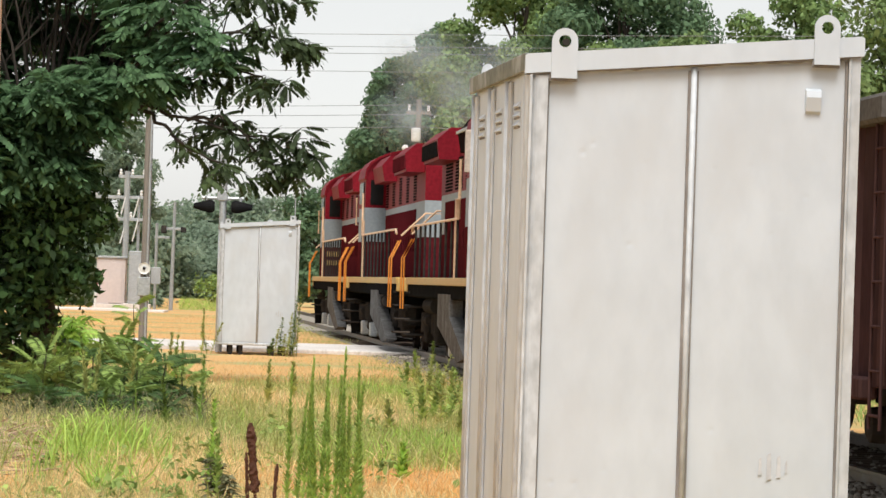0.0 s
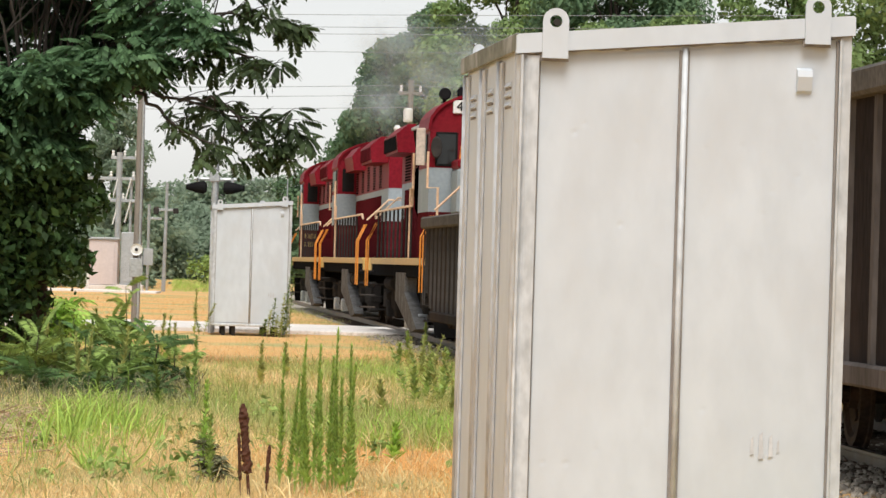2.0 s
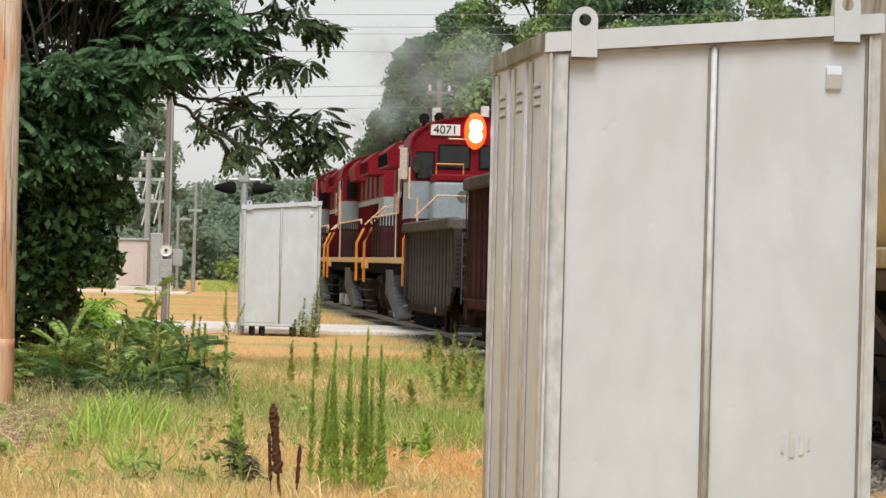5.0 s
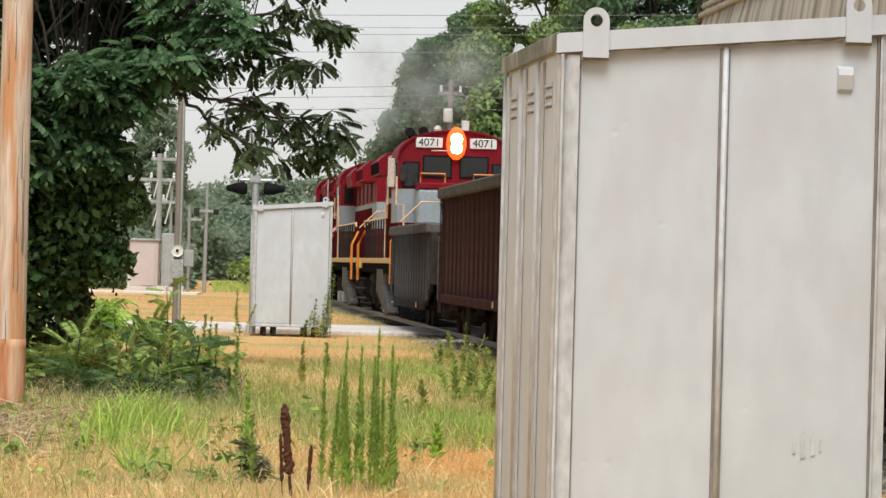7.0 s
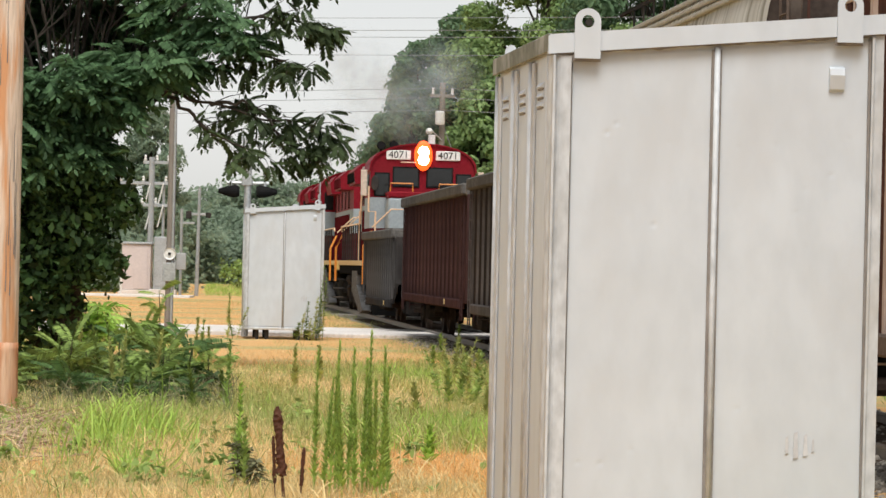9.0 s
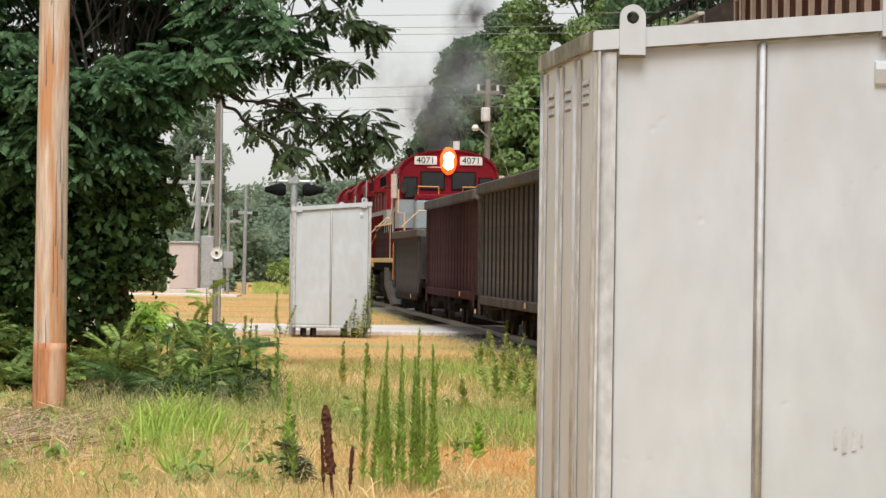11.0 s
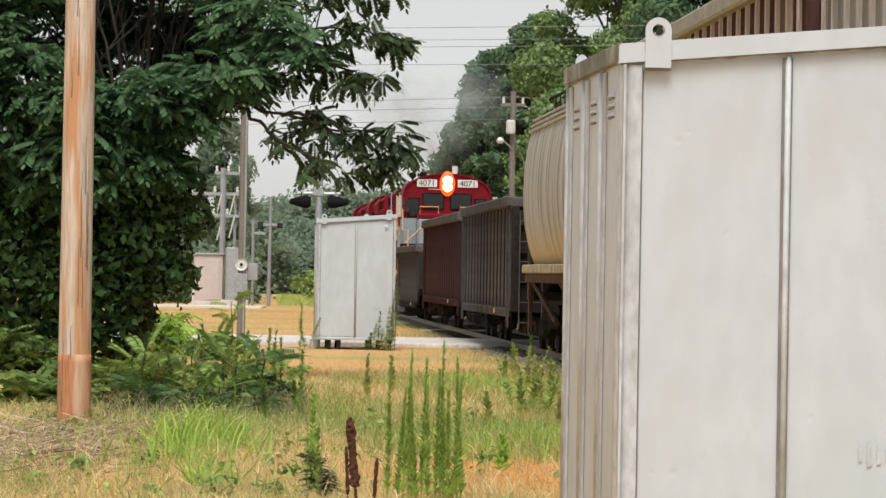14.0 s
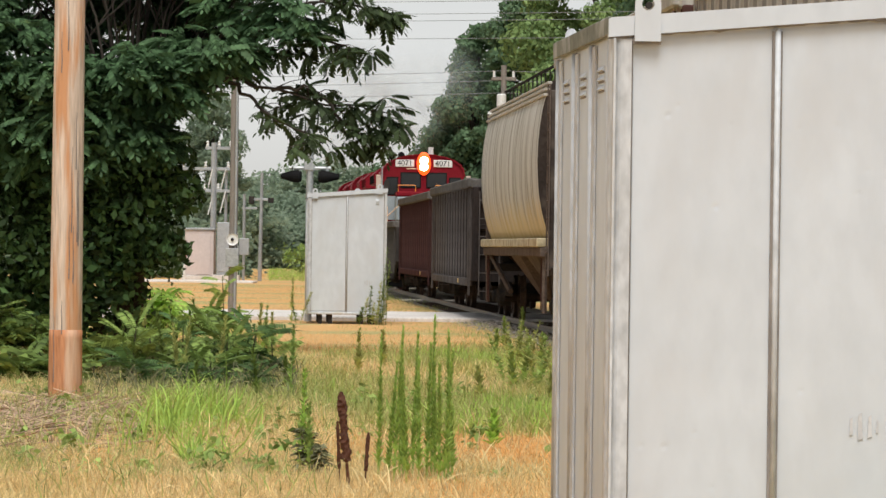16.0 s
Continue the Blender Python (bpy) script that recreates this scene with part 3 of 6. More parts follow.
            g.box(lx - 0.045, lx + 0.045, y - 0.045, y + 0.045, -0.02, floor - 0.05, 0.006)
            part("leg", g, DARK_STEEL, root)
    return root


cabinet("equipment_cabinet", "large dented grey-white aluminium signal cabinet on short legs", 1.45, 2.35, 2.604, 2.73, 0.24, pose(0.644, 17.7, 0, 0, 0, 4.4), (0.12, 1.32))
cabinet("equipment_cabinet", "dented pale aluminium signal cabinet beside the concrete road", 1.66, 2.2, 2.715, 2.845, 0.25, pose(-3.16, 86, 0, 0, 0, 3.0), (0.29, 0.5, 1.15, 1.38))


# ---------------------------------------------------------------- poles, masts, wires
def pole(name, label, x, y, h, r, material, top=None, butt=None):
    g = G()
    n = 20
    bend = 0.0 if butt else 0.01
    pts = [(bend * math.sin(i * 1.3), bend * math.cos(i), -0.1 + (h + 0.1) * i / n) for i in range(n + 1)]
    g.tube(pts, r, 16, top or r * 0.75)
    if not butt:
        return whole(name, g, material, label, "utility pole", pose(x, y, 0), smooth=True)
    root = thing(name, label, "utility pole", pose(x, y, 0))
    part("shaft", g, material, root, smooth=True)
    foot, rr = G(), random.Random(6)
    foot.tube([(0, 0, -0.1 + 0.083 * i) for i in range(11)], r + 0.004, 16, r + 0.001)
    part("butt", foot, butt, root, "reddish bare wood near the ground", smooth=True)
    for i in range(16):
        a, z, w = rr.uniform(3.3, 6.1), rr.uniform(0.2, 5.4), rr.uniform(0.2, 0.9)
        q = r - (r - top) * z / h + 0.002
        g = G()
        g.tube([(q * math.cos(a + d), q * math.sin(a + d), z + w * f) for f, d in ((0, 0), (0.3, 0.02), (0.7, -0.02), (1, 0.01))], 0.006, 4, 0.002)
        part("crack", g, SEAM_DIRT_SHADE, root, "long drying crack")
    return root


pole("utility_pole", "weathered brown pine utility pole with orange streaks", -3.97, 41.8, 11, 0.168, WOOD_POLE, 0.13, WOOD_BUTT)


def small_mast(name, label, category, pieces, x, y, z=0.0):
    """A thing made of named pieces: (name, G, material, label)."""
    root = thing(name, label, category, pose(x, y, z))
    for nm, g, m, lb in pieces:
        part(nm, g, m, root, lb)
    return root


def rod(p, q, r, n=8):
    return G().tube([p, q], r, n)


def block(x0, x1, y0, y1, z0, z1, bevel=0.01):
    return G().box(x0, x1, y0, y1, z0, z1, bevel)


# pole with a meter in front of the road
small_mast("meter_pole", "grey weathered pole with a round meter and conduit", "utility pole", [
    ("pole", G().tube([(0, 0, -0.1), (0.01, 0, 3), (0, 0.01, 6), (0.0, 0, 9.5)], 0.092, 12, 0.074), GREY_POLE, ""),
    ("meter", G().disc_lathe([(-0.2, 0.1), (-0.22, 0.13), (-0.1, 0.13)], (0.0, 0, 1.74), 16, "y"), WHITE, "round white meter"),
    ("meter_box", block(-0.14, 0.14, -0.22, -0.1, 1.15, 1.55), GALV, ""),
    ("dial", G().disc_lathe([(-0.222, 0.035), (-0.228, 0.03)], (0.0, 0, 1.74), 12, "y"), DARK_STEEL, ""),
    ("conduit", rod((0.06, -0.11, 0), (0.06, -0.11, 5.5), 0.025), GALV, ""),
], -4.84, 88.4)


def flasher(sx):
    g = G()
    g.disc_lathe([(0, 0.1), (sx * 0.07, 0.14), (sx * 0.18, 0.13), (sx * 0.45, 0.05), (sx * 0.45, 0.03)], (sx * 0.18, 0, 3.24), 16, "x")
    return g


small_mast("crossing_signal", "silver crossing signal mast with black hooded flashers", "crossing signal", [
    ("mast", rod((0, 0, 0), (0, 0, 4.4), 0.075, 12), GALV, ""),
    ("crossarm", rod((-0.45, 0, 3.42), (0.45, 0, 3.42), 0.04), GALV, ""),
    ("junction_box", block(-0.13, 0.1, -0.1, 0.1, 3.36, 3.58, 0.02), GALV, ""),
    ("flasher", flasher(-1), BLACK, "black hooded flashing light"),
    ("flasher", flasher(1), BLACK, "black hooded flashing light"),
    ("bracket", block(-0.4, -0.34, -0.05, 0.05, 3.2, 3.45), GALV, ""), ("bracket", block(0.34, 0.4, -0.05, 0.05, 3.2, 3.45), GALV, ""),
], -3.22, 88.75, -0.12)
small_mast("whip_antenna", "thin grey whip antenna with a pale base", "antenna", [
    ("whip", rod((0, 0, 0), (0, 0, 3.85), 0.015, 6), GALV, ""),
    ("base", rod((0, 0, 0), (0, 0, 2.95), 0.04, 8), GALV, ""),
], -1.665, 88.7)

# equipment beyond the far road
gan = [("post", rod((0, 0, 0), (0, 0, 6.3), 0.14, 10), GALV, ""), ("thin_post", rod((0.55, 0.2, 0), (0.55, 0.2, 5.2), 0.07), GALV, "")]
for z, x0, x1 in ((6.05, -0.4, 0.85), (5.1, -1.5, 0.75), (4.1, -0.5, 0.9)):
    gan.append(("crossarm", block(x0, x1, -0.06, 0.06, z - 0.07, z + 0.07), GALV, ""))
    for x in (x0 + 0.1, (x0 + x1) / 2, x1 - 0.1):
        gan.append(("insulator", G().disc_lathe([(z + 0.07, 0.05), (z + 0.14, 0.08), (z + 0.2, 0.05), (z + 0.28, 0.07), (z + 0.34, 0.03)], (x, 0, 0), 8, "z"), WHITE, ""))
for x, z in ((-0.3, 4.6), (0.3, 4.6), (0.3, 3.6), (-0.25, 3.5)):
    gan.append(("switch_rod", rod((x, 0, z - 0.5), (x + 0.25, -0.1, z + 0.5), 0.035), WHITE, ""))
small_mast("switch_gantry", "galvanised switch gantry with crossarms and white insulators", "switch gantry", gan, -11.2, 188)
small_mast("equipment_box", "tall grey metal equipment box on a slab", "equipment cabinet", [
    ("body", block(-0.42, 0.42, -0.4, 0.4, 0.3, 2.65, 0.03), GALV, ""), ("slab", block(-0.6, 0.6, -0.6, 0.6, 0, 0.3, 0.02), CONCRETE, ""), ("door", block(-0.36, 0.36, -0.43, -0.4, 0.45, 2.5, 0.01), GALV, "")], -10.4, 184.8)
small_mast("equipment_hut", "small pinkish-beige metal hut with flat roof", "equipment hut", [
    ("wall", block(-0.65, 0.65, -0.7, 0.7, 0.25, 2.3, 0.02), PINK_SHED, ""), ("roof", block(-0.72, 0.72, -0.78, 0.78, 2.3, 2.4, 0.02), GALV, ""), ("door", block(-0.1, 0.5, -0.73, -0.7, 0.3, 2.1, 0.01), PINK_SHED, ""), ("slab", block(-0.8, 0.8, -0.8, 0.8, 0, 0.25, 0.02), CONCRETE, "")], -11.65, 186)
small_mast("marker_post", "short white marker post with a red reflector", "marker post", [
    ("post", rod((0, 0, 0), (0, 0, 1.3), 0.05), WHITE, ""), ("reflector", block(-0.1, 0.1, -0.08, -0.05, 1.05, 1.4), RED_POST, "")], -12.2, 183.5)
small_mast("lamp_post", "thin pale steel post with small crossarm", "street pole", [
    ("post", rod((0, 0, 0), (0, 0, 4.0), 0.07), GALV, ""), ("arm", block(-0.1, 0.6, -0.04, 0.04, 3.3, 3.4), GALV, "")], -9.9, 190)
small_mast("street_pole", "tall pale steel pole with a crossarm and lamps", "street pole", [
    ("post", G().tube([(0, 0, 0), (0.05, 0, 5.0)], 0.1, 10, 0.07), GALV, ""), ("arm", block(-0.5, 0.6, -0.05, 0.05, 3.7, 3.82), GALV, ""),
    ("lamp", block(-0.55, -0.3, -0.1, 0.1, 3.55, 3.9, 0.03), DARK_STEEL, ""), ("lamp", block(0.35, 0.6, -0.1, 0.1, 3.6, 3.85, 0.03), DARK_STEEL, "")], -9.15, 190)
small_mast("meter_cabinet", "small grey meter cabinet on a white post", "meter cabinet", [
    ("post", rod((0, 0, 0), (0, 0, 2.2), 0.1), WHITE, ""), ("cabinet", block(0.15, 0.6, -0.12, 0.12, 1.2, 1.95, 0.02), GALV, ""), ("bracket", block(0, 0.2, -0.05, 0.05, 1.5, 1.6), GALV, "")], -10.0, 185)

# transformer pole and its cables
small_mast("transformer_pole", "grey wooden pole with a white transformer and guy wire", "utility pole", [
    ("pole", G().tube([(0, 0, -0.1), (0, 0, 8.3)], 0.13, 12, 0.1), GREY_POLE, ""),
    ("crossarm", block(-0.45, 0.45, -0.06, 0.06, 7.75, 7.87), GREY_POLE, ""),
    ("transformer", G().disc_lathe([(6.75, 0.15), (6.8, 0.17), (7.2, 0.17), (7.25, 0.12)], (-0.08, -0.28, 0), 14, "z"), WHITE, "white transformer can"),
    ("lamp_arm", rod((0, -0.1, 6.2), (-0.4, -0.3, 6.55), 0.03), GALV, ""),
    ("lamp", G().disc_lathe([(6.4, 0.1), (6.5, 0.14), (6.62, 0.07)], (-0.45, -0.3, 0), 12, "z"), WHITE, ""),
    ("insulator", rod((-0.35, 0, 7.87), (-0.35, 0, 8.1), 0.05), WHITE, ""), ("insulator", rod((0.35, 0, 7.87), (0.35, 0, 8.1), 0.05), WHITE, ""),
    ("guy_wire", rod((0.1, 0, 6.6), (1.5, 0.5, 3.0), 0.015, 5), WIRE, ""),
], 1.56, 150)


def cable(p, q, sag, r=0.010):
    g, n = G(), 24
    p, q = Vector(p), Vector(q)
    g.tube([p.lerp(q, i / n) - Vector((0, 0, sag * 4 * (i / n) * (1 - i / n))) for i in range(n + 1)], r, 5)
    whole("overhead_cable", g, WIRE, "thin grey overhead power cable", "cable", group="overhead cables")


for z in (8.1, 7.75, 7.3):
    cable((-45, 158, z + 0.2), (1.56, 150, z), 0.5)
    cable((1.56, 150, z), (48, 145, z + 0.3), 0.5)
for z in (10.9, 10.45, 10.2, 9.55):
    cable((-45, 175, z + 0.6), (30, 132, z - 0.4), 0.35)


# ---------------------------------------------------------------- the train
MOVING, TURNING, TURNED, PUFFS, HAZE = [], [], [], [], []
SPEED, START = 4.8, 66.5


def wheelset_mesh():
    g = G()
    g.tube([(-1.1, 0, 0), (1.1, 0, 0)], 0.085, 10)
    for s in (-1, 1):
        g.disc_lathe([(s * 0.665, 0.1), (s * 0.668, 0.36), (s * 0.68, 0.48), (s * 0.71, 0.48), (s * 0.72, 0.455), (s * 0.80, 0.45), (s * 0.80, 0.38), (s * 0.765, 0.34), (s * 0.765, 0.14), (s * 0.83, 0.12)], (0, 0, 0), 24, "x")
        for k in range(3):
            a = 2.1 * k
            g.box(s * 0.765, s * 0.785, 0.2 * math.cos(a) - 0.04, 0.2 * math.cos(a) + 0.04, 0.2 * math.sin(a) - 0.04, 0.2 * math.sin(a) + 0.04)
    return g.mesh("wheelset", WHEEL)


WHEELS = wheelset_mesh()


def bogie_mesh(base):
    g = G()
    for s in (-1, 1):
        x0, x1 = s * 0.95, s * 1.1
        prof = [(-base - 0.28, 0.5), (-base - 0.2, 0.66), (-0.55, 0.78), (0.55, 0.78), (base + 0.2, 0.66), (base + 0.28, 0.5), (base - 0.2, 0.42), (0.45, 0.28), (-0.45, 0.28), (-base + 0.2, 0.42)]
        g.prism(prof, min(x0, x1), max(x0, x1), "x")
        for y in (-base, base):
            g.disc_lathe([(0.0, 0.15), (s * 0.12, 0.14), (s * 0.15, 0.08)], (x1, y, 0.46), 12, "x")
        for y in (-0.24, 0, 0.24):
            g.tube([(x1 + s * 0.03, y, 0.34), (x1 + s * 0.03, y, 0.62)], 0.085, 8)
    g.box(-1.1, 1.1, -0.22, 0.22, 0.45, 0.72, 0.03)
    return g.mesh("bogie", DARK_STEEL)


BOGIE = bogie_mesh(0.88)


def add_bogies(root, y, mesh=None, base=0.88, label=""):
    for s in (-1, 1):
        b = part("bogie", mesh or BOGIE, DARK_STEEL, root, label, at=pose(0, s * y, 0))
        for w in (-base, base):
            TURNING.append((part("wheelset", WHEELS, WHEEL, b, at=pose(0, w, 0.46)), w))


def coupler(root, y, s):
    g = G()
    g.box(-0.09, 0.09, min(y, y + s * 0.75), max(y, y + s * 0.75), 0.74, 0.98, 0.03)
    g.box(-0.17, 0.17, min(y + s * 0.5, y + s * 0.78), max(y + s * 0.5, y + s * 0.78), 0.68, 1.0, 0.05)
    part("coupler", g, WHEEL, root)


def ladder(root, x, y, z0, z1, material, n=6, dx=0.0, dy=0.22):
    """A bent stile with separate rungs."""
    g = G()
    g.tube([(x - dx, y - dy, z0), (x - dx, y - dy, z1), (x + dx, y + dy, z1), (x + dx, y + dy, z0)], 0.014, 6)
    frame_part = part("ladder", g, material, root)
    rung = G().tube([(-dx, -dy, 0), (dx, dy, 0)], 0.012, 6).mesh("rung", material)
    for i in range(n):
        part("rung", rung, material, frame_part, at=pose(x, y, z0 + 0.1 + (z1 - z0 - 0.3) * i / (n - 1)))


def gondola(label, near, far, top, bottom, material, ribs, sill_mat, taper=0.0, rib_mat=None, chord=None, post=None, half=1.58, load=True):
    """An open wagon between two distances behind the last locomotive's front."""
    length = near - far
    root = thing("gondola_wagon", label, "freight wagon", None, "freight wagons")
    MOVING.append((root, (near + far) / 2, 0.0))
    h = length / 2
    t, b = top - RAIL_TOP, bottom - RAIL_TOP
    body = G()
    for s in (-1, 1):
        lo = [(-h, b + taper), (-h + 1.6 * bool(taper), b), (h - 1.6 * bool(taper), b), (h, b + taper)]
        body.prism(lo + [(h, t), (-h, t)], s * (half - 0.06), s * half, "x")
    for s in (-1, 1):
        body.box(-half, half, s * h - s * 0.08, s * h, b + taper, t)
    body.box(-half + 0.06, half - 0.06, -h + 0.08, h - 0.08, b + max(taper, 0.05), b + max(taper, 0.05) + 0.1)
    part("body", body, material, root)
    rib = G()
    rib.prism([(-0.085, 0), (0.085, 0), (0.06, 0.035), (-0.06, 0.035)], 0.02, t - b - 0.12)
    rib.v = [(p[2], p[0], p[1]) for p in rib.v]
    mesh = rib.mesh("rib", rib_mat or material)
    for s in (-1, 1):
        for i in range(ribs):
            y = -h + 0.35 + (length - 0.7) * i / (ribs - 1)
            lift = taper * max(0, 1 - (h - abs(y)) / 1.6) if taper else 0
            o = part("rib", mesh, material, root, at=pose(s * half, y, b + lift, 0, 0, 0 if s > 0 else 180))
            if lift:
                o.scale.z = (t - b - lift) / (t - b)
    for s in (-1, 1):
        g = G()
        g.box(s * (half - 0.09), s * (half + 0.13), -h - 0.03, h + 0.03, t - 0.12, t + 0.09, 0.03)
        part("top_chord", g, chord or TOP_RAIL, root, "dusty steel top chord")
        g = G()
        e = 2.0 if taper else 0.8
        g.box(s * (half - 0.05), s * (half + 0.09), -h + e, h - e, b - 0.1, b + 0.07, 0.02)
        sill = part("side_sill", g, sill_mat, root)
        for y in (-h * 0.55,):
            part("reflector", G().box(s * (half + 0.09), s * (half + 0.096), y, y + 0.3, b - 0.05, b + 0.05), YELLOW, sill, "small yellow reflector strip")
    for s in (-1, 1):
        g = G()
        g.box(-half - 0.05, half + 0.05, s * h - 0.06, s * h + 0.12, t - 0.14, t + 0.07, 0.03)
        part("end_chord", g, chord or TOP_RAIL, root)
        g = G()
        for z in (0.3, 0.55, 0.8):
            zz = b + taper + (t - b - taper) * z
            g.box(-half + 0.05, half - 0.05, s * h, s * h + s * 0.09, zz - 0.06, zz + 0.06, 0.015)
        part("end_rib", g, material, root)
        for q in (-1, 1):
            g = G()
            g.box(q * (half - 0.13), q * (half + 0.02), s * h, s * (h + 0.14), b + taper, t - 0.1, 0.02)
            for k in range(9):
                zz = b + taper + 0.2 + (t - b - taper - 0.5) * k / 8
                g.box(q * (half - 0.09), q * (half - 0.02), s * (h + 0.14), s * (h + 0.155), zz - 0.02, zz + 0.02)
            part("corner_post", g, post or material, root)
        g = G()
        g.box(-0.3, 0.3, s * (h - 1.2), s * (h + 0.7), 0.72, 1.02, 0.03)
        part("draft_sill", g, DARK_STEEL, root)
        coupler(root, s * (h + 0.35), s)
        ladder(root, -half - 0.06, s * (h - 0.3), b + taper - 0.3, t - 0.1, rib_mat or material, 7)
        ladder(root, -half + 0.35, s * (h + 0.2), b + taper - 0.3, t - 0.2, rib_mat or material, 6, 0.22, 0.0)
    g = G()
    g.box(-0.35, 0.35, -h + 1, h - 1, b - 0.12, b + 0.12, 0.03)
    part("centre_sill", g, DARK_STEEL, root)
    add_bogies(root, h - 1.9)
    return root


def hopper(near, far):
    length = near - far
    h = length / 2
    root = thing("covered_hopper_wagon", "streaked cream covered hopper wagon with ochre sill", "freight wagon", None, "freight wagons")
    MOVING.append((root, (near + far) / 2, 0.0))
    prof = [(1.31, 1.62), (1.4, 1.85), (1.47, 2.1), (1.525, 2.4), (1.55, 2.7), (1.56, 3.0), (1.55, 3.3), (1.525, 3.6), (1.48, 3.9), (1.43, 4.09)]
    outline = prof + [(1.4, 4.21), (1.34, 4.37), (1.1, 4.49), (0.7, 4.57)]
    full = outline + [(-u, z) for u, z in reversed(outline)]
    body = G()
    n, k = 24, len(full)
    vs = [(u, -h + length * i / n, z) for i in range(n + 1) for u, z in full]
    fs = [(i * k + j, i * k + (j + 1) % k, (i + 1) * k + (j + 1) % k, (i + 1) * k + j) for i in range(n) for j in range(k)]
    body.add(vs, fs)
    part("body", body, HOPPER, root, "curved cream side sheets with brown streaks", smooth=True)
    for i in (0, n):
        part("end_sheet", G().add(vs[i * k:(i + 1) * k], [tuple(range(k))]), END_DARK, root, "end sheet with shade in its dark colour")
    for s in (-1, 1):
        for z, u in ((4.13, 1.43), (4.23, 1.4), (4.34, 1.36)):
            g = G()
            g.box(s * (u - 0.04), s * (u + 0.045), -h - 0.02, h + 0.02, z - 0.02, z + 0.03, 0.012)
            part("roof_rail", g, HOPPER_ROOF, root)
        g = G()
        g.box(s * 1.3, s * 1.56, -h - 0.05, h + 0.05, 1.5, 1.66, 0.02)
        part("side_sill", g, HOPPER_YELLOW, root, "ochre stained side sill")
        g = G()
        g.box(s * 1.3, s * 1.5, -h - 0.05, h + 0.05, 1.33, 1.5, 0.02)
        part("lower_sill", g, DUST_SILL, root)
    g = G()
    for i in range(15):
        y = -h + 0.3 + (length - 0.6) * i / 14
        for s in (-1, 1):
            g.tube([(s * 1.0, y, 4.48), (s * 1.0, y, 4.8)], 0.014, 5)
    for s in (-1, 1):
        g.box(s * 0.98, s * 1.02, -h - 1.2, h + 1.2, 4.78, 4.82)
    part("roof_walkway", g, DARK_STEEL, root, "dark steel roof walkway")
    for i in range(6):
        g = G()
        y = -h + 1.5 + (length - 3) * i / 5
        g.box(-0.35, 0.35, y - 0.8, y + 0.8, 4.46, 4.62, 0.04)
        part("hatch", g, HOPPER_ROOF, root)
    for s in (-1, 1):
        e = s * h
        g = G()
        g.add([(-1.3, e, 1.6), (1.3, e, 1.6), (0.5, e - s * 2.6, 0.7), (-0.5, e - s * 2.6, 0.7)], [(0, 1, 2, 3)])
        g.add([(-1.3, e - s * 0.1, 1.6), (1.3, e - s * 0.1, 1.6), (0.5, e - s * 2.7, 0.7), (-0.5, e - s * 2.7, 0.7)], [(3, 2, 1, 0)])
        part("slope_sheet", g, DUST_SILL, root)
        g = G()
        g.box(-1.35, 1.35, min(e, e + s * 1.3), max(e, e + s * 1.3), 1.0, 1.16, 0.02)
        part("end_platform", g, DARK_STEEL, root)
        for q in (-1, 1):
            g = G()
            g.tube([(q * 1.4, e - s * 0.1, 1.4), (q * 1.4, e - s * 0.1, 0.35)], 0.05, 6)
            g.tube([(q * 1.4, e - s * 0.4, 1.4), (q * 1.1, e - s * 2.6, 0.6)], 0.06, 6)
            part("end_brace", g, DUST_SILL, root)
            g = G()
            g.box(q * 1.25, q * 1.38, e + s * 0.42, e + s * 0.54, 1.1, 4.2, 0.015)
            part("end_post", g, END_DARK, root)
        ladder(root, -1.4, e + s * 0.4, 1.0, 4.3, DUST_SILL, 11)
        ladder(root, -1.1, e + s * 1.2, 1.0, 4.2, TALL_BROWN, 9, 0.2, 0.0)
        ladder(root, -1.42, e - s * 0.4, 0.4, 1.5, TALL_BROWN, 4)
        coupler(root, e + s * 1.3, s)
        g = G()
        g.disc_lathe([(-0.35, 0.22), (-0.3, 0.26), (0.3, 0.26), (0.35, 0.22)], (-0.7, e + s * 0.6, 1.35), 14, "x")
        part("air_reservoir", g, DARK_STEEL, root, smooth=True)
    for i in range(3):
        y = -h * 0.55 + i * h * 0.55
        g = G()
        g.add([(-1.25, y - 1.6, 1.6), (1.25, y - 1.6, 1.6), (1.25, y + 1.6, 1.6), (-1.25, y + 1.6, 1.6), (-0.5, y - 0.4, 0.5), (0.5, y - 0.4, 0.5), (0.5, y + 0.4, 0.5), (-0.5, y + 0.4, 0.5)],
              [(0, 1, 5, 4), (1, 2, 6, 5), (2, 3, 7, 6), (3, 0, 4, 7), (4, 5, 6, 7)])
        part("discharge_bay", g, DUST_SILL, root)
    add_bogies(root, h + 0.0)
    return root


def text_mesh(body, size, material, thick=0.004):
    cu = bpy.data.curves.new("lettering", "FONT")
    cu.body, cu.size, cu.extrude, cu.align_x, cu.align_y = body, size, thick, "CENTER", "CENTER"
    ob = bpy.data.objects.new("lettering", cu)
    scene.collection.objects.link(ob)
    me = bpy.data.meshes.new_from_object(ob.evaluated_get(bpy.context.evaluated_depsgraph_get()))
    bpy.data.objects.remove(ob)
    me.materials.clear()
    me.materials.append(material)
    return me


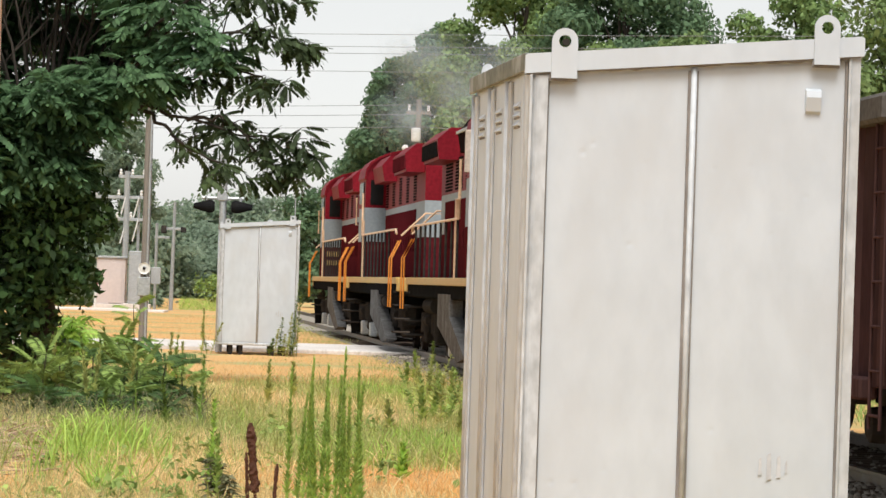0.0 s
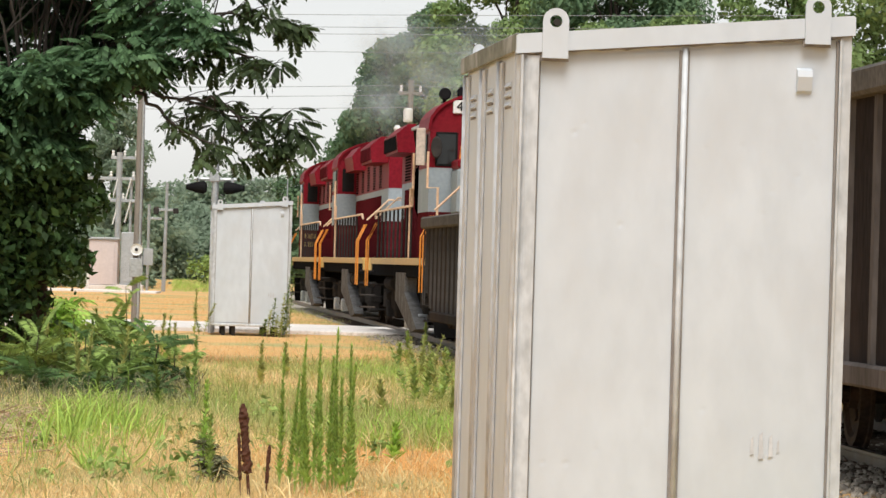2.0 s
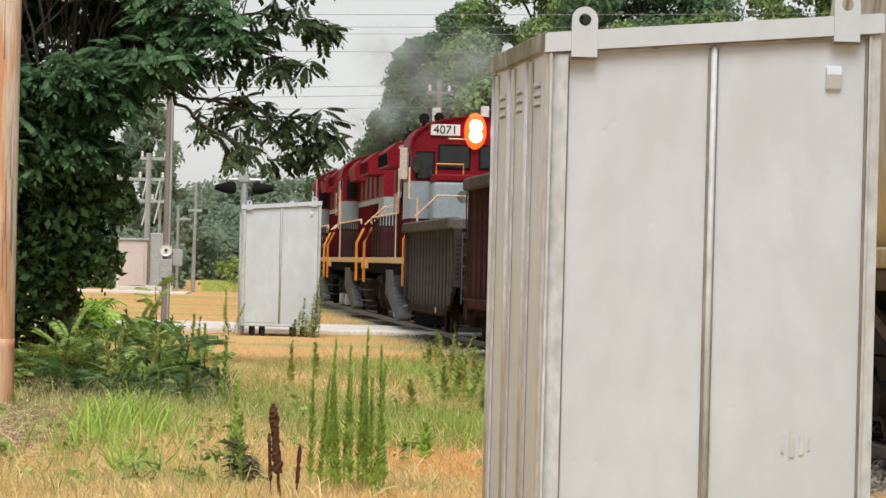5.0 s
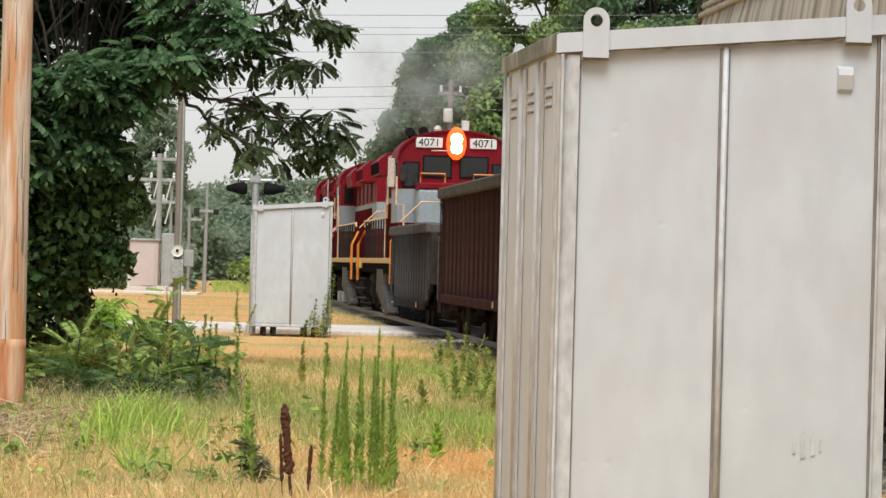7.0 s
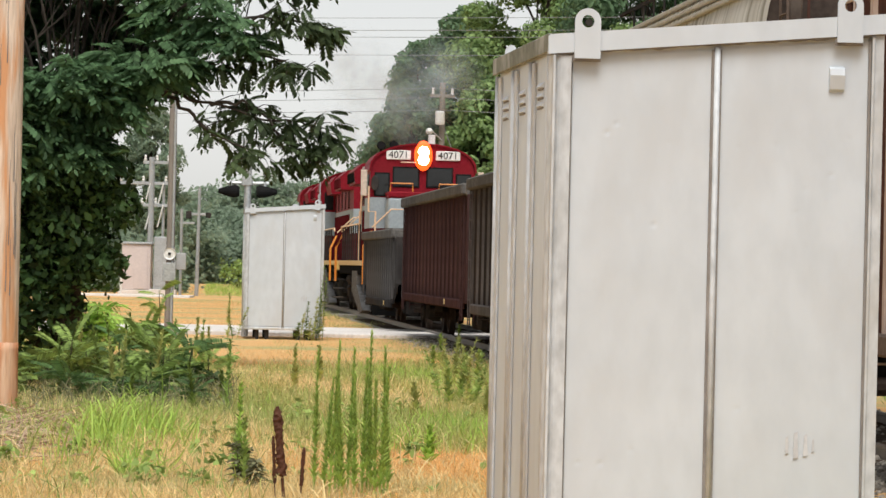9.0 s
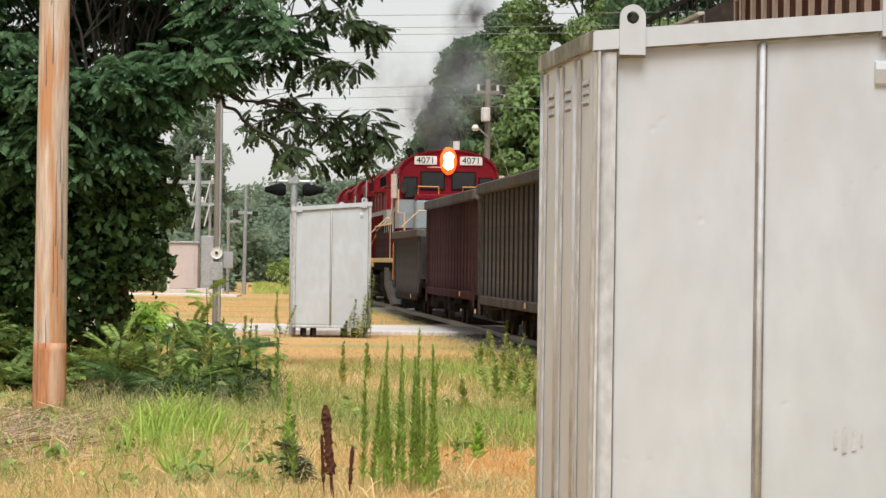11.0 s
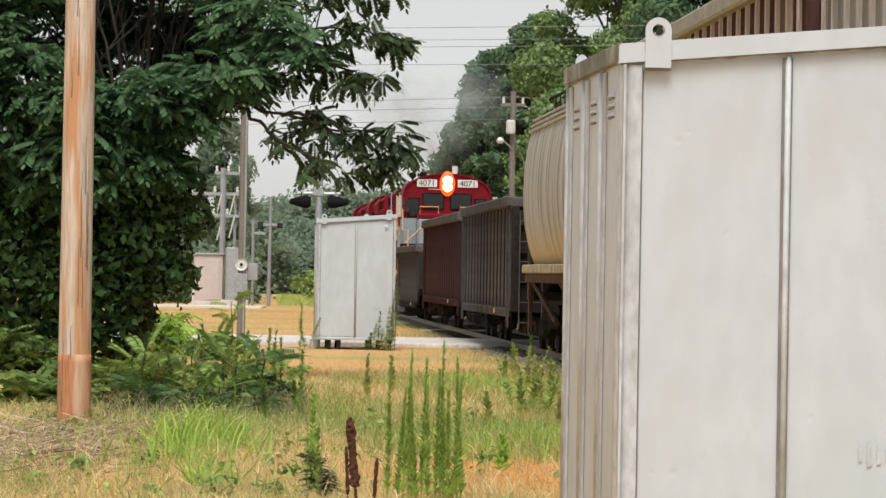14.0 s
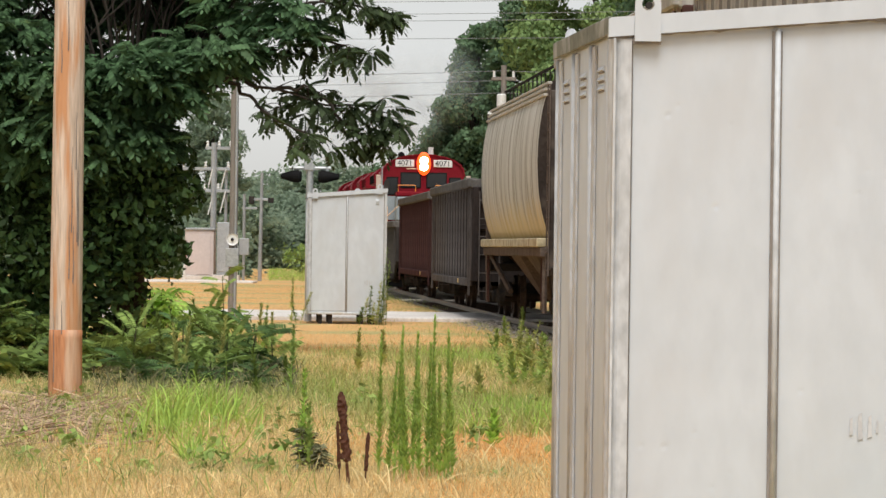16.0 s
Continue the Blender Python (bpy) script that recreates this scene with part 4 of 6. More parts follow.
def loco_bogie_mesh():
    g = G()
    base = 1.35
    for s in (-1, 1):
        x0, x1 = s * 0.98, s * 1.16
        g.prism([(-base - 0.55, 0.55), (-base - 0.4, 0.95), (base + 0.4, 0.95), (base + 0.55, 0.55), (base + 0.2, 0.5), (base - 0.3, 0.62), (0.5, 0.42), (-0.5, 0.42), (-base + 0.3, 0.62), (-base - 0.2, 0.5)], min(x0, x1), max(x0, x1), "x")
        for y in (-base, base):
            g.box(x0, x1 + s * 0.1, y - 0.22, y + 0.22, 0.28, 0.72, 0.04)
            g.tube([(x1 + s * 0.05, y - 0.36, 0.5), (x1 + s * 0.05, y - 0.36, 0.9)], 0.1, 8)
            g.tube([(x1 + s * 0.05, y + 0.36, 0.5), (x1 + s * 0.05, y + 0.36, 0.9)], 0.1, 8)
        g.tube([(x1 + s * 0.12, -0.5, 0.75), (x1 + s * 0.12, 0.5, 0.75)], 0.11, 10)
    g.box(-1.1, 1.1, -0.4, 0.4, 0.5, 0.95, 0.04)
    return g.mesh("bogie", DARK_STEEL)


LOCO_BOGIE = loco_bogie_mesh()


def rounded_top(w, z0, z1, drop, n=8):
    """Outline: upright sides to z1 - drop, then an arched roof."""
    arc = [(w * math.cos(math.pi * i / n), z1 - drop + drop * math.sin(math.pi * i / n) ** 0.8) for i in range(n + 1)]
    return [(-w, z0), (w, z0)] + arc


def locomotive(front, lit, plates, turned=False, lettered=False):
    """A road switcher whose short nose points back along the train."""
    length = 20.3 if turned else 18.9
    f = -length / 2
    root = thing("diesel_locomotive", "crimson and grey diesel locomotive with yellow sill" + (", headlight lit" if lit else ""), "locomotive", None, "locomotives")
    MOVING.append((root, front - length / 2, 0.09))
    root.scale = (1, 1, 0.98)
    if turned:
        TURNED.append(root)
    r = -f
    g = G()
    g.box(-1.5, 1.5, f + 0.5, r - 0.5, 1.2, 1.5, 0.03)
    part("underframe", g, BLACK, root)
    for s in (-1, 1):
        g = G()
        g.box(s * 1.49, s * 1.54, f + 0.5, r - 0.5, 1.46, 1.6, 0.01)
        part("sill_stripe", g, YELLOW, root, "yellow stripe along the sill")
    for e in (f + 0.45, r - 0.45):
        g = G()
        g.box(-1.52, 1.52, e - 0.05, e + 0.05, 1.3, 1.6, 0.02)
        part("end_sill", g, YELLOW, root)
    g = G()
    g.prism([(-1.35, 0.75), (-1.0, 0.45), (1.0, 0.45), (1.35, 0.75), (1.35, 1.2), (-1.35, 1.2)], -2.4, 2.6)
    part("fuel_tank", g, DARK_STEEL, root)
    # long hood in three colours
    for z0, z1, m, nm, w in ((1.5, 2.5, LOCO_MAROON, "hood_base", 0.92), (2.5, 3.3, LOCO_GREY, "hood_band", 0.915)):
        g = G()
        g.box(-w, w, f + 5.3, r - 1.2, z0, z1)
        part(nm, g, m, root)
    g = G()
    g.prism(rounded_top(0.92, 3.3, 4.42, 0.35), f + 5.3, r - 1.2)
    part("hood_top", g, LOCO_RED, root)
    door = G()
    door.box(-0.012, 0.012, -0.38, 0.38, 0, 1.55, 0.008)
    door.tube([(-0.03, -0.28, 0.6), (-0.03, -0.28, 0.95)], 0.015, 5)
    dm = door.mesh("hood_door", LOCO_MAROON)
    grille = G()
    for i in range(10):
        grille.box(-0.02, 0.014, -0.36, 0.36, i * 0.065, i * 0.065 + 0.035)
    gm = grille.mesh("grille", BLACK)
    for s in (-1, 1):
        for i in range(13):
            y = f + 6.1 + i * 0.83
            if y > r - 1.6:
                break
            part("hood_door", dm, LOCO_MAROON, root, at=pose(s * 0.925, y, 1.6, 0, 0, 0 if s < 0 else 180))
            if i % 3 == 0 or (lit and i % 3 == 2):
                part("grille", gm, BLACK, root, "dark louvred intake", at=pose(s * 0.925, y, 3.35, 0, 0, 0 if s < 0 else 180))
    g = G()
    g.prism([(-1.22, 3.93), (1.22, 3.93), (1.28, 4.3), (1.08, 4.56), (-1.08, 4.56), (-1.28, 4.3)], f + 5.6, f + 9.4)
    part("intake_housing", g, LOCO_ROOF if lit else LOCO_RED, root, "sooty dynamic brake housing" if lit else "flared crimson housing")
    g = G()
    g.box(-1.3, 1.3, f + 5.5, f + 5.62, 4.26, 4.34, 0.01)
    g.box(-1.31, -1.25, f + 5.6, f + 9.4, 4.27, 4.33, 0.01)
    part("housing_edge", g, GALV if lit else LOCO_MAROON, root)
    g = G()
    g.prism([(-1.32, 3.92), (1.32, 3.92), (1.36, 4.32), (1.1, 4.55), (-1.1, 4.55), (-1.36, 4.32)], r - 5.6, r - 1.5)
    part("radiator", g, LOCO_RED, root, "flared crimson radiator")
    for s in (-1, 1):
        for i in range(9):
            y = r - 5.4 + i * 0.45
            part("radiator_grille", G().box(s * 1.33, s * 1.37, y, y + 0.3, 3.98, 4.28), BLACK if lit else LOCO_MAROON, root)
    g = G()
    for y in (f + 11.0, f + 12.4):
        g.disc_lathe([(4.3, 0.5), (4.62, 0.5), (4.66, 0.45)], (0, y, 0), 18, "z")
    part("roof_fan", g, LOCO_ROOF, root)
    g = G()
    g.box(-0.2, 0.2, f + 10.0, f + 10.6, 4.3, 4.75, 0.03)
    part("exhaust_stack", g, BLACK, root)
    if lettered:
        for s in (-1, 1):
            for z in (1.95, 2.22):
                for i in range(4):
                    part("lettering_bar", G().box(s * 1.32 - 0.035, s * 1.32 + 0.045, f + 5.31, f + 5.33, z, z + 0.15).shift(-s * 0.1 * i), YELLOW, root, "worn yellow lettering")
    # cab
    y0, y1 = f + 2.6, f + 5.3
    for z0, z1, m, nm in ((1.5, 2.5, LOCO_MAROON, "cab_base"), (2.5, 3.35, LOCO_GREY, "cab_band")):
        g = G()
        g.box(-1.42, 1.42, y0, y1, z0, z1)
        part(nm, g, m, root)
    g = G()
    g.prism(rounded_top(1.42, 3.35, 4.84, 0.78, 14), y0, y1)
    part("cab_top", g, LOCO_RED, root, "arched crimson cab roof")
    g = G()
    g.prism([(u * 1.03, z + 0.03) for u, z in rounded_top(1.42, 4.03, 4.84, 0.78, 14)[2:]] + [(u * 1.0, z - 0.01) for u, z in reversed(rounded_top(1.42, 4.03, 4.84, 0.78, 14)[2:])], y0 - 0.06, y1 + 0.05)
    part("roof_lip", g, LOCO_RED, root)

    def window(x0, x1, z0, z1, nm="windscreen"):
        fr = G()
        fr.box(x0 - 0.04, x1 + 0.04, y0 - 0.02, y0 + 0.01, z0 - 0.04, z1 + 0.04, 0.012)
        w = part(nm, fr, BLACK, root)
        pn = G()
        pn.box(x0, x1, y0 - 0.03, y0 - 0.015, z0, z1, 0.006)
        part("pane", pn, DARK_GLASS, w)

    for s in (-1, 1):
        window(min(s * 0.13, s * 0.78), max(s * 0.13, s * 0.78), 3.68, 4.17)
        window(min(s * 0.93, s * 1.27), max(s * 0.93, s * 1.27), 3.42, 4.0, "door_window")
        g = G()
        g.box(min(s * 0.98, s * 1.3), max(s * 0.98, s * 1.3), y1, y1 + 0.02, 3.42, 4.05, 0.01)
        part("rear_window", g, DARK_GLASS, root)
        g = G()
        g.tube([(s * 1.5, y1 + 0.35, 3.7), (s * 1.5, y1 + 0.35, 3.0), (s * 1.5, y1 + 1.0, 3.0), (s * 1.5, y1 + 1.0, 1.6)], 0.026, 8)
        part("cab_handrail", g, CREAM_RAIL, root)
        g = G()
        g.box(s * 1.425, s * 1.45, y0 + 0.5, y1 - 0.5, 3.45, 4.0, 0.01)
        part("side_window", g, DARK_GLASS, root)
        g = G()
        g.disc_lathe([(-0.02, 0.17), (0.0, 0.19), (0.02, 0.17)], (0, 0, 0), 16, "y")
        for v in range(len(g.v)):
            p = g.v[v]
            g.v[v] = (p[0] * 0.75, p[1], p[2] * 1.5)
        part("mirror", g, DARK_STEEL, root, "dark oval mirror", at=Matrix.Translation((s * 1.3, y0 - 0.12, 3.74)) @ Matrix.Scale(0.75, 4))
        if lit:
            g = G()
            g.box(-0.09, 0.09, -0.02, 0.02, -0.36, 0.36, 0.015)
            part("wind_deflector", g, CREAM_PANEL, root, "cream wind deflector panel", at=pose(s * 1.58, y0 + 0.15, 3.75, 0, 0, s * 25))
        # number boards
        g = G()
        g.box(min(s * 0.34, s * 1.0), max(s * 0.34, s * 1.0), y0 - 0.05, y0 + 0.02, 4.4, 4.66, 0.02)
        nb = part("number_board", g, WHITE, root, "white number board")
        if plates:
            part("number", text_mesh("4071", 0.27, BLACK), BLACK, nb, "black numerals", at=pose(s * 0.67, y0 - 0.056, 4.53, 90, 0, 0))
    g = G()
    g.tube([(-0.6, y0 - 0.02, 4.33), (-0.6, y0 - 0.1, 4.33), (-0.15, y0 - 0.1, 4.33), (-0.15, y0 - 0.02, 4.33)], 0.018, 6)
    part("grab_iron", g, CREAM_RAIL, root)
    g = G()
    g.disc_lathe([(0.05, 0.34), (-0.1, 0.32), (-0.12, 0.27)], (0, y0, 0), 20, "y")
    g.v = [(p[0] * 0.75, p[1], p[2] * 1.25 + 4.52) for p in g.v]
    # the housing is no lamp: its glow is added for the halo
    hl = part("headlight", g, LAMP_HALO if lit else LOCO_MAROON, root)
    for z in (4.41, 4.63):
        rim = G()
        rim.disc_lathe([(-0.12, 0.19), (-0.15, 0.18), (-0.152, 0.11)], (0, y0, z), 20, "y")
        part("reflector", rim, LAMP_HALO if lit else GALV, hl)
        lens = G()
        lens.disc_lathe([(-0.15, 0.15), (-0.17, 0.13), (-0.18, 0.05)], (0, y0, z), 20, "y")
        part("lens", lens, LAMP_CORE if lit else DARK_GLASS, hl, "glowing warm lamp" if lit else "")
    if lit:
        for x in (-1.12, -0.78):
            g = G()
            g.disc_lathe([(-0.12, 0.1), (-0.1, 0.12), (0.25, 0.05)], (x, y0 + 0.6, 4.86 - 0.1 * abs(x + 0.5)), 12, "y")
            g.box(x - 0.03, x + 0.03, y0 + 0.6, y0 + 0.7, 4.5, 4.8)
            part("horn", g, BLACK, root)
        g = G()
        g.tube([(0.3, y0 + 1.2, 4.8), (0.3, y0 + 1.2, 5.15)], 0.1, 10)
        part("beacon", g, WHITE, root)
    # nose
    n0 = f + 1.1
    for z0, z1, m, nm in ((1.5, 2.45, LOCO_MAROON, "nose_base"), (2.45, 3.32, LOCO_GREY, "nose_band"), (3.32, 3.5, LOCO_RED, "nose_top")):
        g = G()
        g.box(-1.0, 1.0, n0, y0, z0, z1, 0.05)
        part(nm, g, m, root)
    g = G()
    g.disc_lathe([(0, 0.13), (-0.012, 0.13)], (-0.35, n0 - 0.002, 3.0), 18, "y")
    part("emblem", g, TRUCK, root, "small round grey emblem")
    for s in (-1, 1):
        g = G()
        x0 = s * 0.65
        g.tube([(x0 - 0.3, n0 + 0.1, 3.48), (x0 - 0.3, n0 + 0.1, 3.72), (x0 + 0.3, n0 + 0.1, 3.72), (x0 + 0.3, n0 + 0.1, 3.48)], 0.022, 6)
        part("nose_grab_rail", g, ORANGE, root)
    # handrails and steps at the four corners
    for e, d in ((f + 0.5, 1), (r - 0.5, -1)):
        for s in (-1, 1):
            g = G()
            for yy in (0.0, 0.75):
                g.tube([(s * 1.64, e + d * yy, 0.95), (s * 1.64, e + d * yy, 2.0), (s * 1.45, e + d * (yy + 0.12), 2.4)], 0.017, 8)
            part("step_handrail", g, ORANGE, root, "orange step handrail")
            for k in range(4):
                st = G()
                st.box(s * 1.2, s * 1.55, e + d * 0.05, e + d * 0.7, 0.4 + 0.29 * k, 0.44 + 0.29 * k, 0.008)
                part("step", st, DARK_STEEL, root)
            g = G()
            g.tube([(s * 1.45, e + d * 0.0, 2.5), (s * 0.95, e - d * 0.05, 3.0), (s * 0.3, e - d * 0.05, 3.0), (s * 0.3, e - d * 0.05, 1.6)], 0.022, 8)
            part("end_handrail", g, CREAM_RAIL, root, "cream end handrail")
    for s in (-1, 1):
        g = G()
        top_pts = [(s * 1.5, y1 + 0.3, 3.5), (s * 1.5, y1 + 0.5, 2.65), (s * 1.5, r - 1.6, 2.65), (s * 1.5, r - 1.3, 2.55)]
        g.tube(top_pts, 0.026, 6)
        part("side_handrail", g, CREAM_RAIL, root, "cream walkway handrail")
        post = G()
        post.tube([(0, 0, 1.5), (0, 0, 2.65)], 0.024, 6)
        pm = post.mesh("stanchion", DARK_STEEL)
        for i in range(9):
            part("stanchion", pm, DARK_STEEL, root, at=pose(s * 1.5, y1 + 0.6 + i * 1.32, 0))
        g = G()
        g.tube([(s * 1.47, y0 - 0.35, 3.65), (s * 1.47, y0 - 0.35, 2.95), (s * 1.3, y0 - 0.75, 2.95), (s * 1.3, y0 - 0.75, 1.6)], 0.024, 8)
        part("cab_handrail", g, CREAM_RAIL, root)
        g = G()
        # stretched lengthwise and mirrored to look slanted from the camera
        k = -1 if turned else 1
        g.prism([(k * (f + a), z) for a, z in ((9.8, 1.3), (7.0, 1.3), (7.0, 0.9), (3.4, 0.22), (5.0, 0.12), (9.8, 0.72))], s * 1.28, s * 1.52, "x")
        part("sand_chute", g, TRUCK, root, "grey slanted chute")
        g = G()
        g.tube([(s * 1.3, 3.0, 1.05), (s * 1.3, 5.2, 1.05)], 0.16, 12)
        part("air_reservoir", g, DARK_STEEL, root)
        for y in (f + 4.6, f + 8.2):
            part("brake_cylinder", G().box(s * 1.2, s * 1.4, y, y + 0.3, 0.15, 0.5, 0.03), GALV, root)
    g = G()
    g.prism([(-1.4, 0.12), (1.4, 0.12), (1.45, 0.9), (-1.45, 0.9)], f + 0.25, f + 0.4)
    part("pilot", g, BLACK, root)
    coupler(root, f + 0.3, -1)
    coupler(root, r - 0.3, 1)
    add_bogies(root, length / 2 - 3.75, LOCO_BOGIE, 1.35)
    return root


locomotive(0.8, True, True)
locomotive(-20.4, False, False, True)
locomotive(-41.6, False, False, True, True)
gondola("low black open wagon with ribbed dusty sides", 15.6, 1.7, 2.36, 0.72, GON_BLACK, 15, GON_BLACK, taper=0.45, rib_mat=RIB_BLACK)
gondola("oxide brown ribbed open wagon with dusty sill", 37.0, 19.0, 2.99, 0.95, GON_BROWN, 17, RIB_BROWN, post=RIB_BROWN, rib_mat=RIB_BROWN)
gondola("faded grey ribbed open wagon, dusty below", 54.2, 38.2, 3.05, 0.9, GON_GREY, 15, RIB_GREY, rib_mat=RIB_GREY)
hopper(71.9, 56.6)
gondola("tall red-brown ribbed open wagon with pale top chord", 94.4, 77.0, 4.62, 1.1, TALL_BROWN, 22, DUST_SILL, chord=HOPPER_ROOF, rib_mat=RIB_TALL)
gondola("tall silver-grey ribbed open wagon", 113.5, 96.0, 4.62, 1.1, TALL_GREY, 24, DUST_SILL, chord=HOPPER_ROOF, rib_mat=RIB_SILVER)


# ---------------------------------------------------------------- trees
QUAD_V = [(0, 0, 0), (0.3, 0.5, 0.06), (0, 1, -0.15), (-0.3, 0.5, 0.06)]
QUAD_F = [(0, 1, 2, 3)]
SPRAY_V, SPRAY_F = spray_template(7)


def lobe_points(rng, lobes, n, inner=0.35):
    """Points in ellipsoids (x, y, z, rx, ry, rz), denser towards their skins."""
    lobes = np.array(lobes, float)
    w = lobes[:, 3] * lobes[:, 4] + lobes[:, 3] * lobes[:, 5]
    pick = rng.choice(len(lobes), n, p=w / w.sum())
    d = rng.normal(size=(n, 3))
    d /= np.linalg.norm(d, axis=1)[:, None]
    r = (inner ** 3 + (1 - inner ** 3) * rng.random(n)) ** (1 / 3)
    r *= 1 + 0.12 * rng.normal(size=n)
    return lobes[pick, :3] + d * r[:, None] * lobes[pick, 3:6], d


def clumped(rng, lobes, clumps, per, spread, size, inner=0.6):
    """Leaf placements in many small clumps."""
    c, d = lobe_points(rng, lobes, clumps, inner)
    k = clumps * per
    pos = np.repeat(c, per, 0) + rng.normal(size=(k, 3)) * np.array([spread, spread, spread * 0.6]) * np.repeat(0.6 + 0.8 * rng.random(clumps), per)[:, None]
    head = np.arctan2(np.repeat(d[:, 0], per), np.repeat(d[:, 1], per)) + rng.normal(size=k) * 1.2
    pos[:, 2] = np.maximum(pos[:, 2], 0.02)
    return placements(pos, head, 0.25 + 0.5 * rng.normal(size=k), rng.normal(size=k) * 0.6, size * (0.6 + 0.8 * rng.random(k)))


def limb(g, rng, p, q, r0, r1, n=6, wob=0.08):
    p, q = Vector(p), Vector(q)
    ln = (q - p).length
    pts = [p.lerp(q, i / n) + Vector(rng.normal(size=3) * wob * ln * 0.3 * (0 < i < n)) for i in range(n + 1)]
    g.tube(pts, r0, 8, r1)
    return pts


def broadleaf(label, x, y, h, lobes, leaf, clumps, per, size, spread, seed, r=0.2, group="background trees"):
    rng = np.random.default_rng(seed)
    root = thing("tree", label, "tree", pose(x, y, 0), group)
    g = G()
    limb(g, rng, (0, 0, -0.1), (0, 0, h * 0.6), r, r * 0.5)
    for lx, ly, lz, *_ in lobes:
        limb(g, rng, (0, 0, max(0.6, min(h * 0.5, lz * 0.6))), (lx, ly, lz), r * 0.45, 0.03)
    part("trunk", g, BARK, root, smooth=True)
    part("crown", scatter("crown", QUAD_V, QUAD_F, clumped(rng, lobes, clumps, per, spread, size), leaf), leaf, root, "uneven leafy crown with gaps")
    return root


def puff_leaves(rng, lobes, n, size, wild=0.55):
    """Leaves spread over the skins of many puffs, lying along them."""
    lobes = np.array(lobes, float)
    area = lobes[:, 3] * lobes[:, 5]
    pick = rng.choice(len(lobes), n, p=area / area.sum())
    d = rng.normal(size=(n, 3))
    d[:, 2] += 0.25
    d /= np.linalg.norm(d, axis=1)[:, None]
    r = 1 - 0.5 * rng.random(n) ** 2.2 + 0.1 * rng.normal(size=n)
    pos = lobes[pick, :3] + d * r[:, None] * lobes[pick, 3:6]
    pos[:, 2] = np.maximum(pos[:, 2], 0.05)
    nz = d + wild * rng.normal(size=(n, 3))
    nz /= np.linalg.norm(nz, axis=1)[:, None]
    y = np.cross(nz, rng.normal(size=(n, 3)))
    y /= np.linalg.norm(y, axis=1)[:, None]
    k = (size * (0.6 + 0.8 * rng.random(n)))[:, None, None]
    return np.concatenate([np.stack([np.cross(y, nz), y, nz], 2) * k, pos[:, :, None]], 2)


def crown_puffs(seed, w, h, base, n):
    """Puffs of foliage in tiers round a tapering crown, larger below."""
    rr = random.Random(seed)
    out = []
    for i in range(n):
        f = (i + rr.random()) / n
        z = base + (h - base) * (0.05 + 0.9 * f)
        wide = math.sin(math.pi * min(0.95, 0.22 + 0.72 * f)) ** 0.75
        a = i * 2.4 + rr.uniform(-0.5, 0.5)
        d = w * 0.4 * wide * rr.uniform(0.55, 1.08)
        q = w * rr.uniform(0.1, 0.19) * (0.6 + 0.5 * wide)
        out.append((d * math.cos(a), d * math.sin(a), z, q, q, q * rr.uniform(0.55, 0.8)))
    return out


def forest_tree(label, x, y, w, h, base, leaf, n, seed):
    rng = np.random.default_rng(seed)
    root = thing("tree", label, "tree", pose(x, y, 0), "background trees")
    lobes = crown_puffs(seed, w, h, base, 46)
    g = G()
    limb(g, rng, (0, 0, -0.1), (0, 0, h * 0.75), 0.24, 0.08)
    for lx, ly, lz, *_ in lobes[::2]:
        limb(g, rng, (0, 0, max(0.6, lz * 0.72)), (lx, ly, lz), 0.07, 0.02)
    part("trunk", g, BARK, root, smooth=True)
    part("crown", scatter("crown", QUAD_V, QUAD_F, puff_leaves(rng, lobes, n, 0.24), leaf), leaf, root, "tiers of leafy puffs with gaps between")


OAK = "large green broadleaf tree behind the railway"
for i, (x, y, w, h, base, leaf, n) in enumerate((
        (-2.9, 240, 6.0, 7.2, 0.3, LEAF_DUSK, 16000), (-0.2, 206, 5.2, 9.6, 0.5, LEAF_DUSK, 20000), (0.7, 196, 5.0, 12.6, 0.6, LEAF_DUSK, 24000), (3.0, 194, 5.6, 14.4, 0.6, LEAF_DUSK, 28000),
        (6.6, 184, 8.6, 19.0, 0.8, LEAF_FAR, 56000), (3.5, 166, 5.0, 9.2, 0.4, LEAF_FAR, 24000), (5.8, 160, 5.2, 9.4, 0.4, LEAF_YELLOW, 26000), (10.2, 172, 8.5, 17.5, 0.8, LEAF_DUSK, 46000),
        (8.2, 156, 6.0, 11.0, 0.3, LEAF_FAR, 30000), (12.6, 166, 6.0, 12.4, 0.5, LEAF_YELLOW, 26000), (16.4, 162, 7.5, 15.0, 0.6, LEAF_FAR, 30000), (18.4, 140, 8.0, 15.0, 0.5, LEAF_YELLOW, 30000),
        (23, 150, 8.0, 14.5, 0.6, LEAF_FAR, 16000), (13.4, 150, 6.0, 9.0, 0.3, LEAF_FAR, 16000))):
    name = {LEAF_FAR: OAK, LEAF_DUSK: "dark green broadleaf tree behind the railway, haze in its leaf colour"}.get(leaf, "yellowish-green broadleaf tree behind the railway")
    forest_tree(name, x, y, w, h, base, leaf, n, 90 + i)

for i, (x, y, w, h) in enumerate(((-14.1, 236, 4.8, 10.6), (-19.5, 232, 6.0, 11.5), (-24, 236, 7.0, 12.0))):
    forest_tree("broadleaf tree beyond the far road, haze in its pale leaf colour", x, y, w, h, 0.4, LEAF_HAZE, 15000, 130 + i)

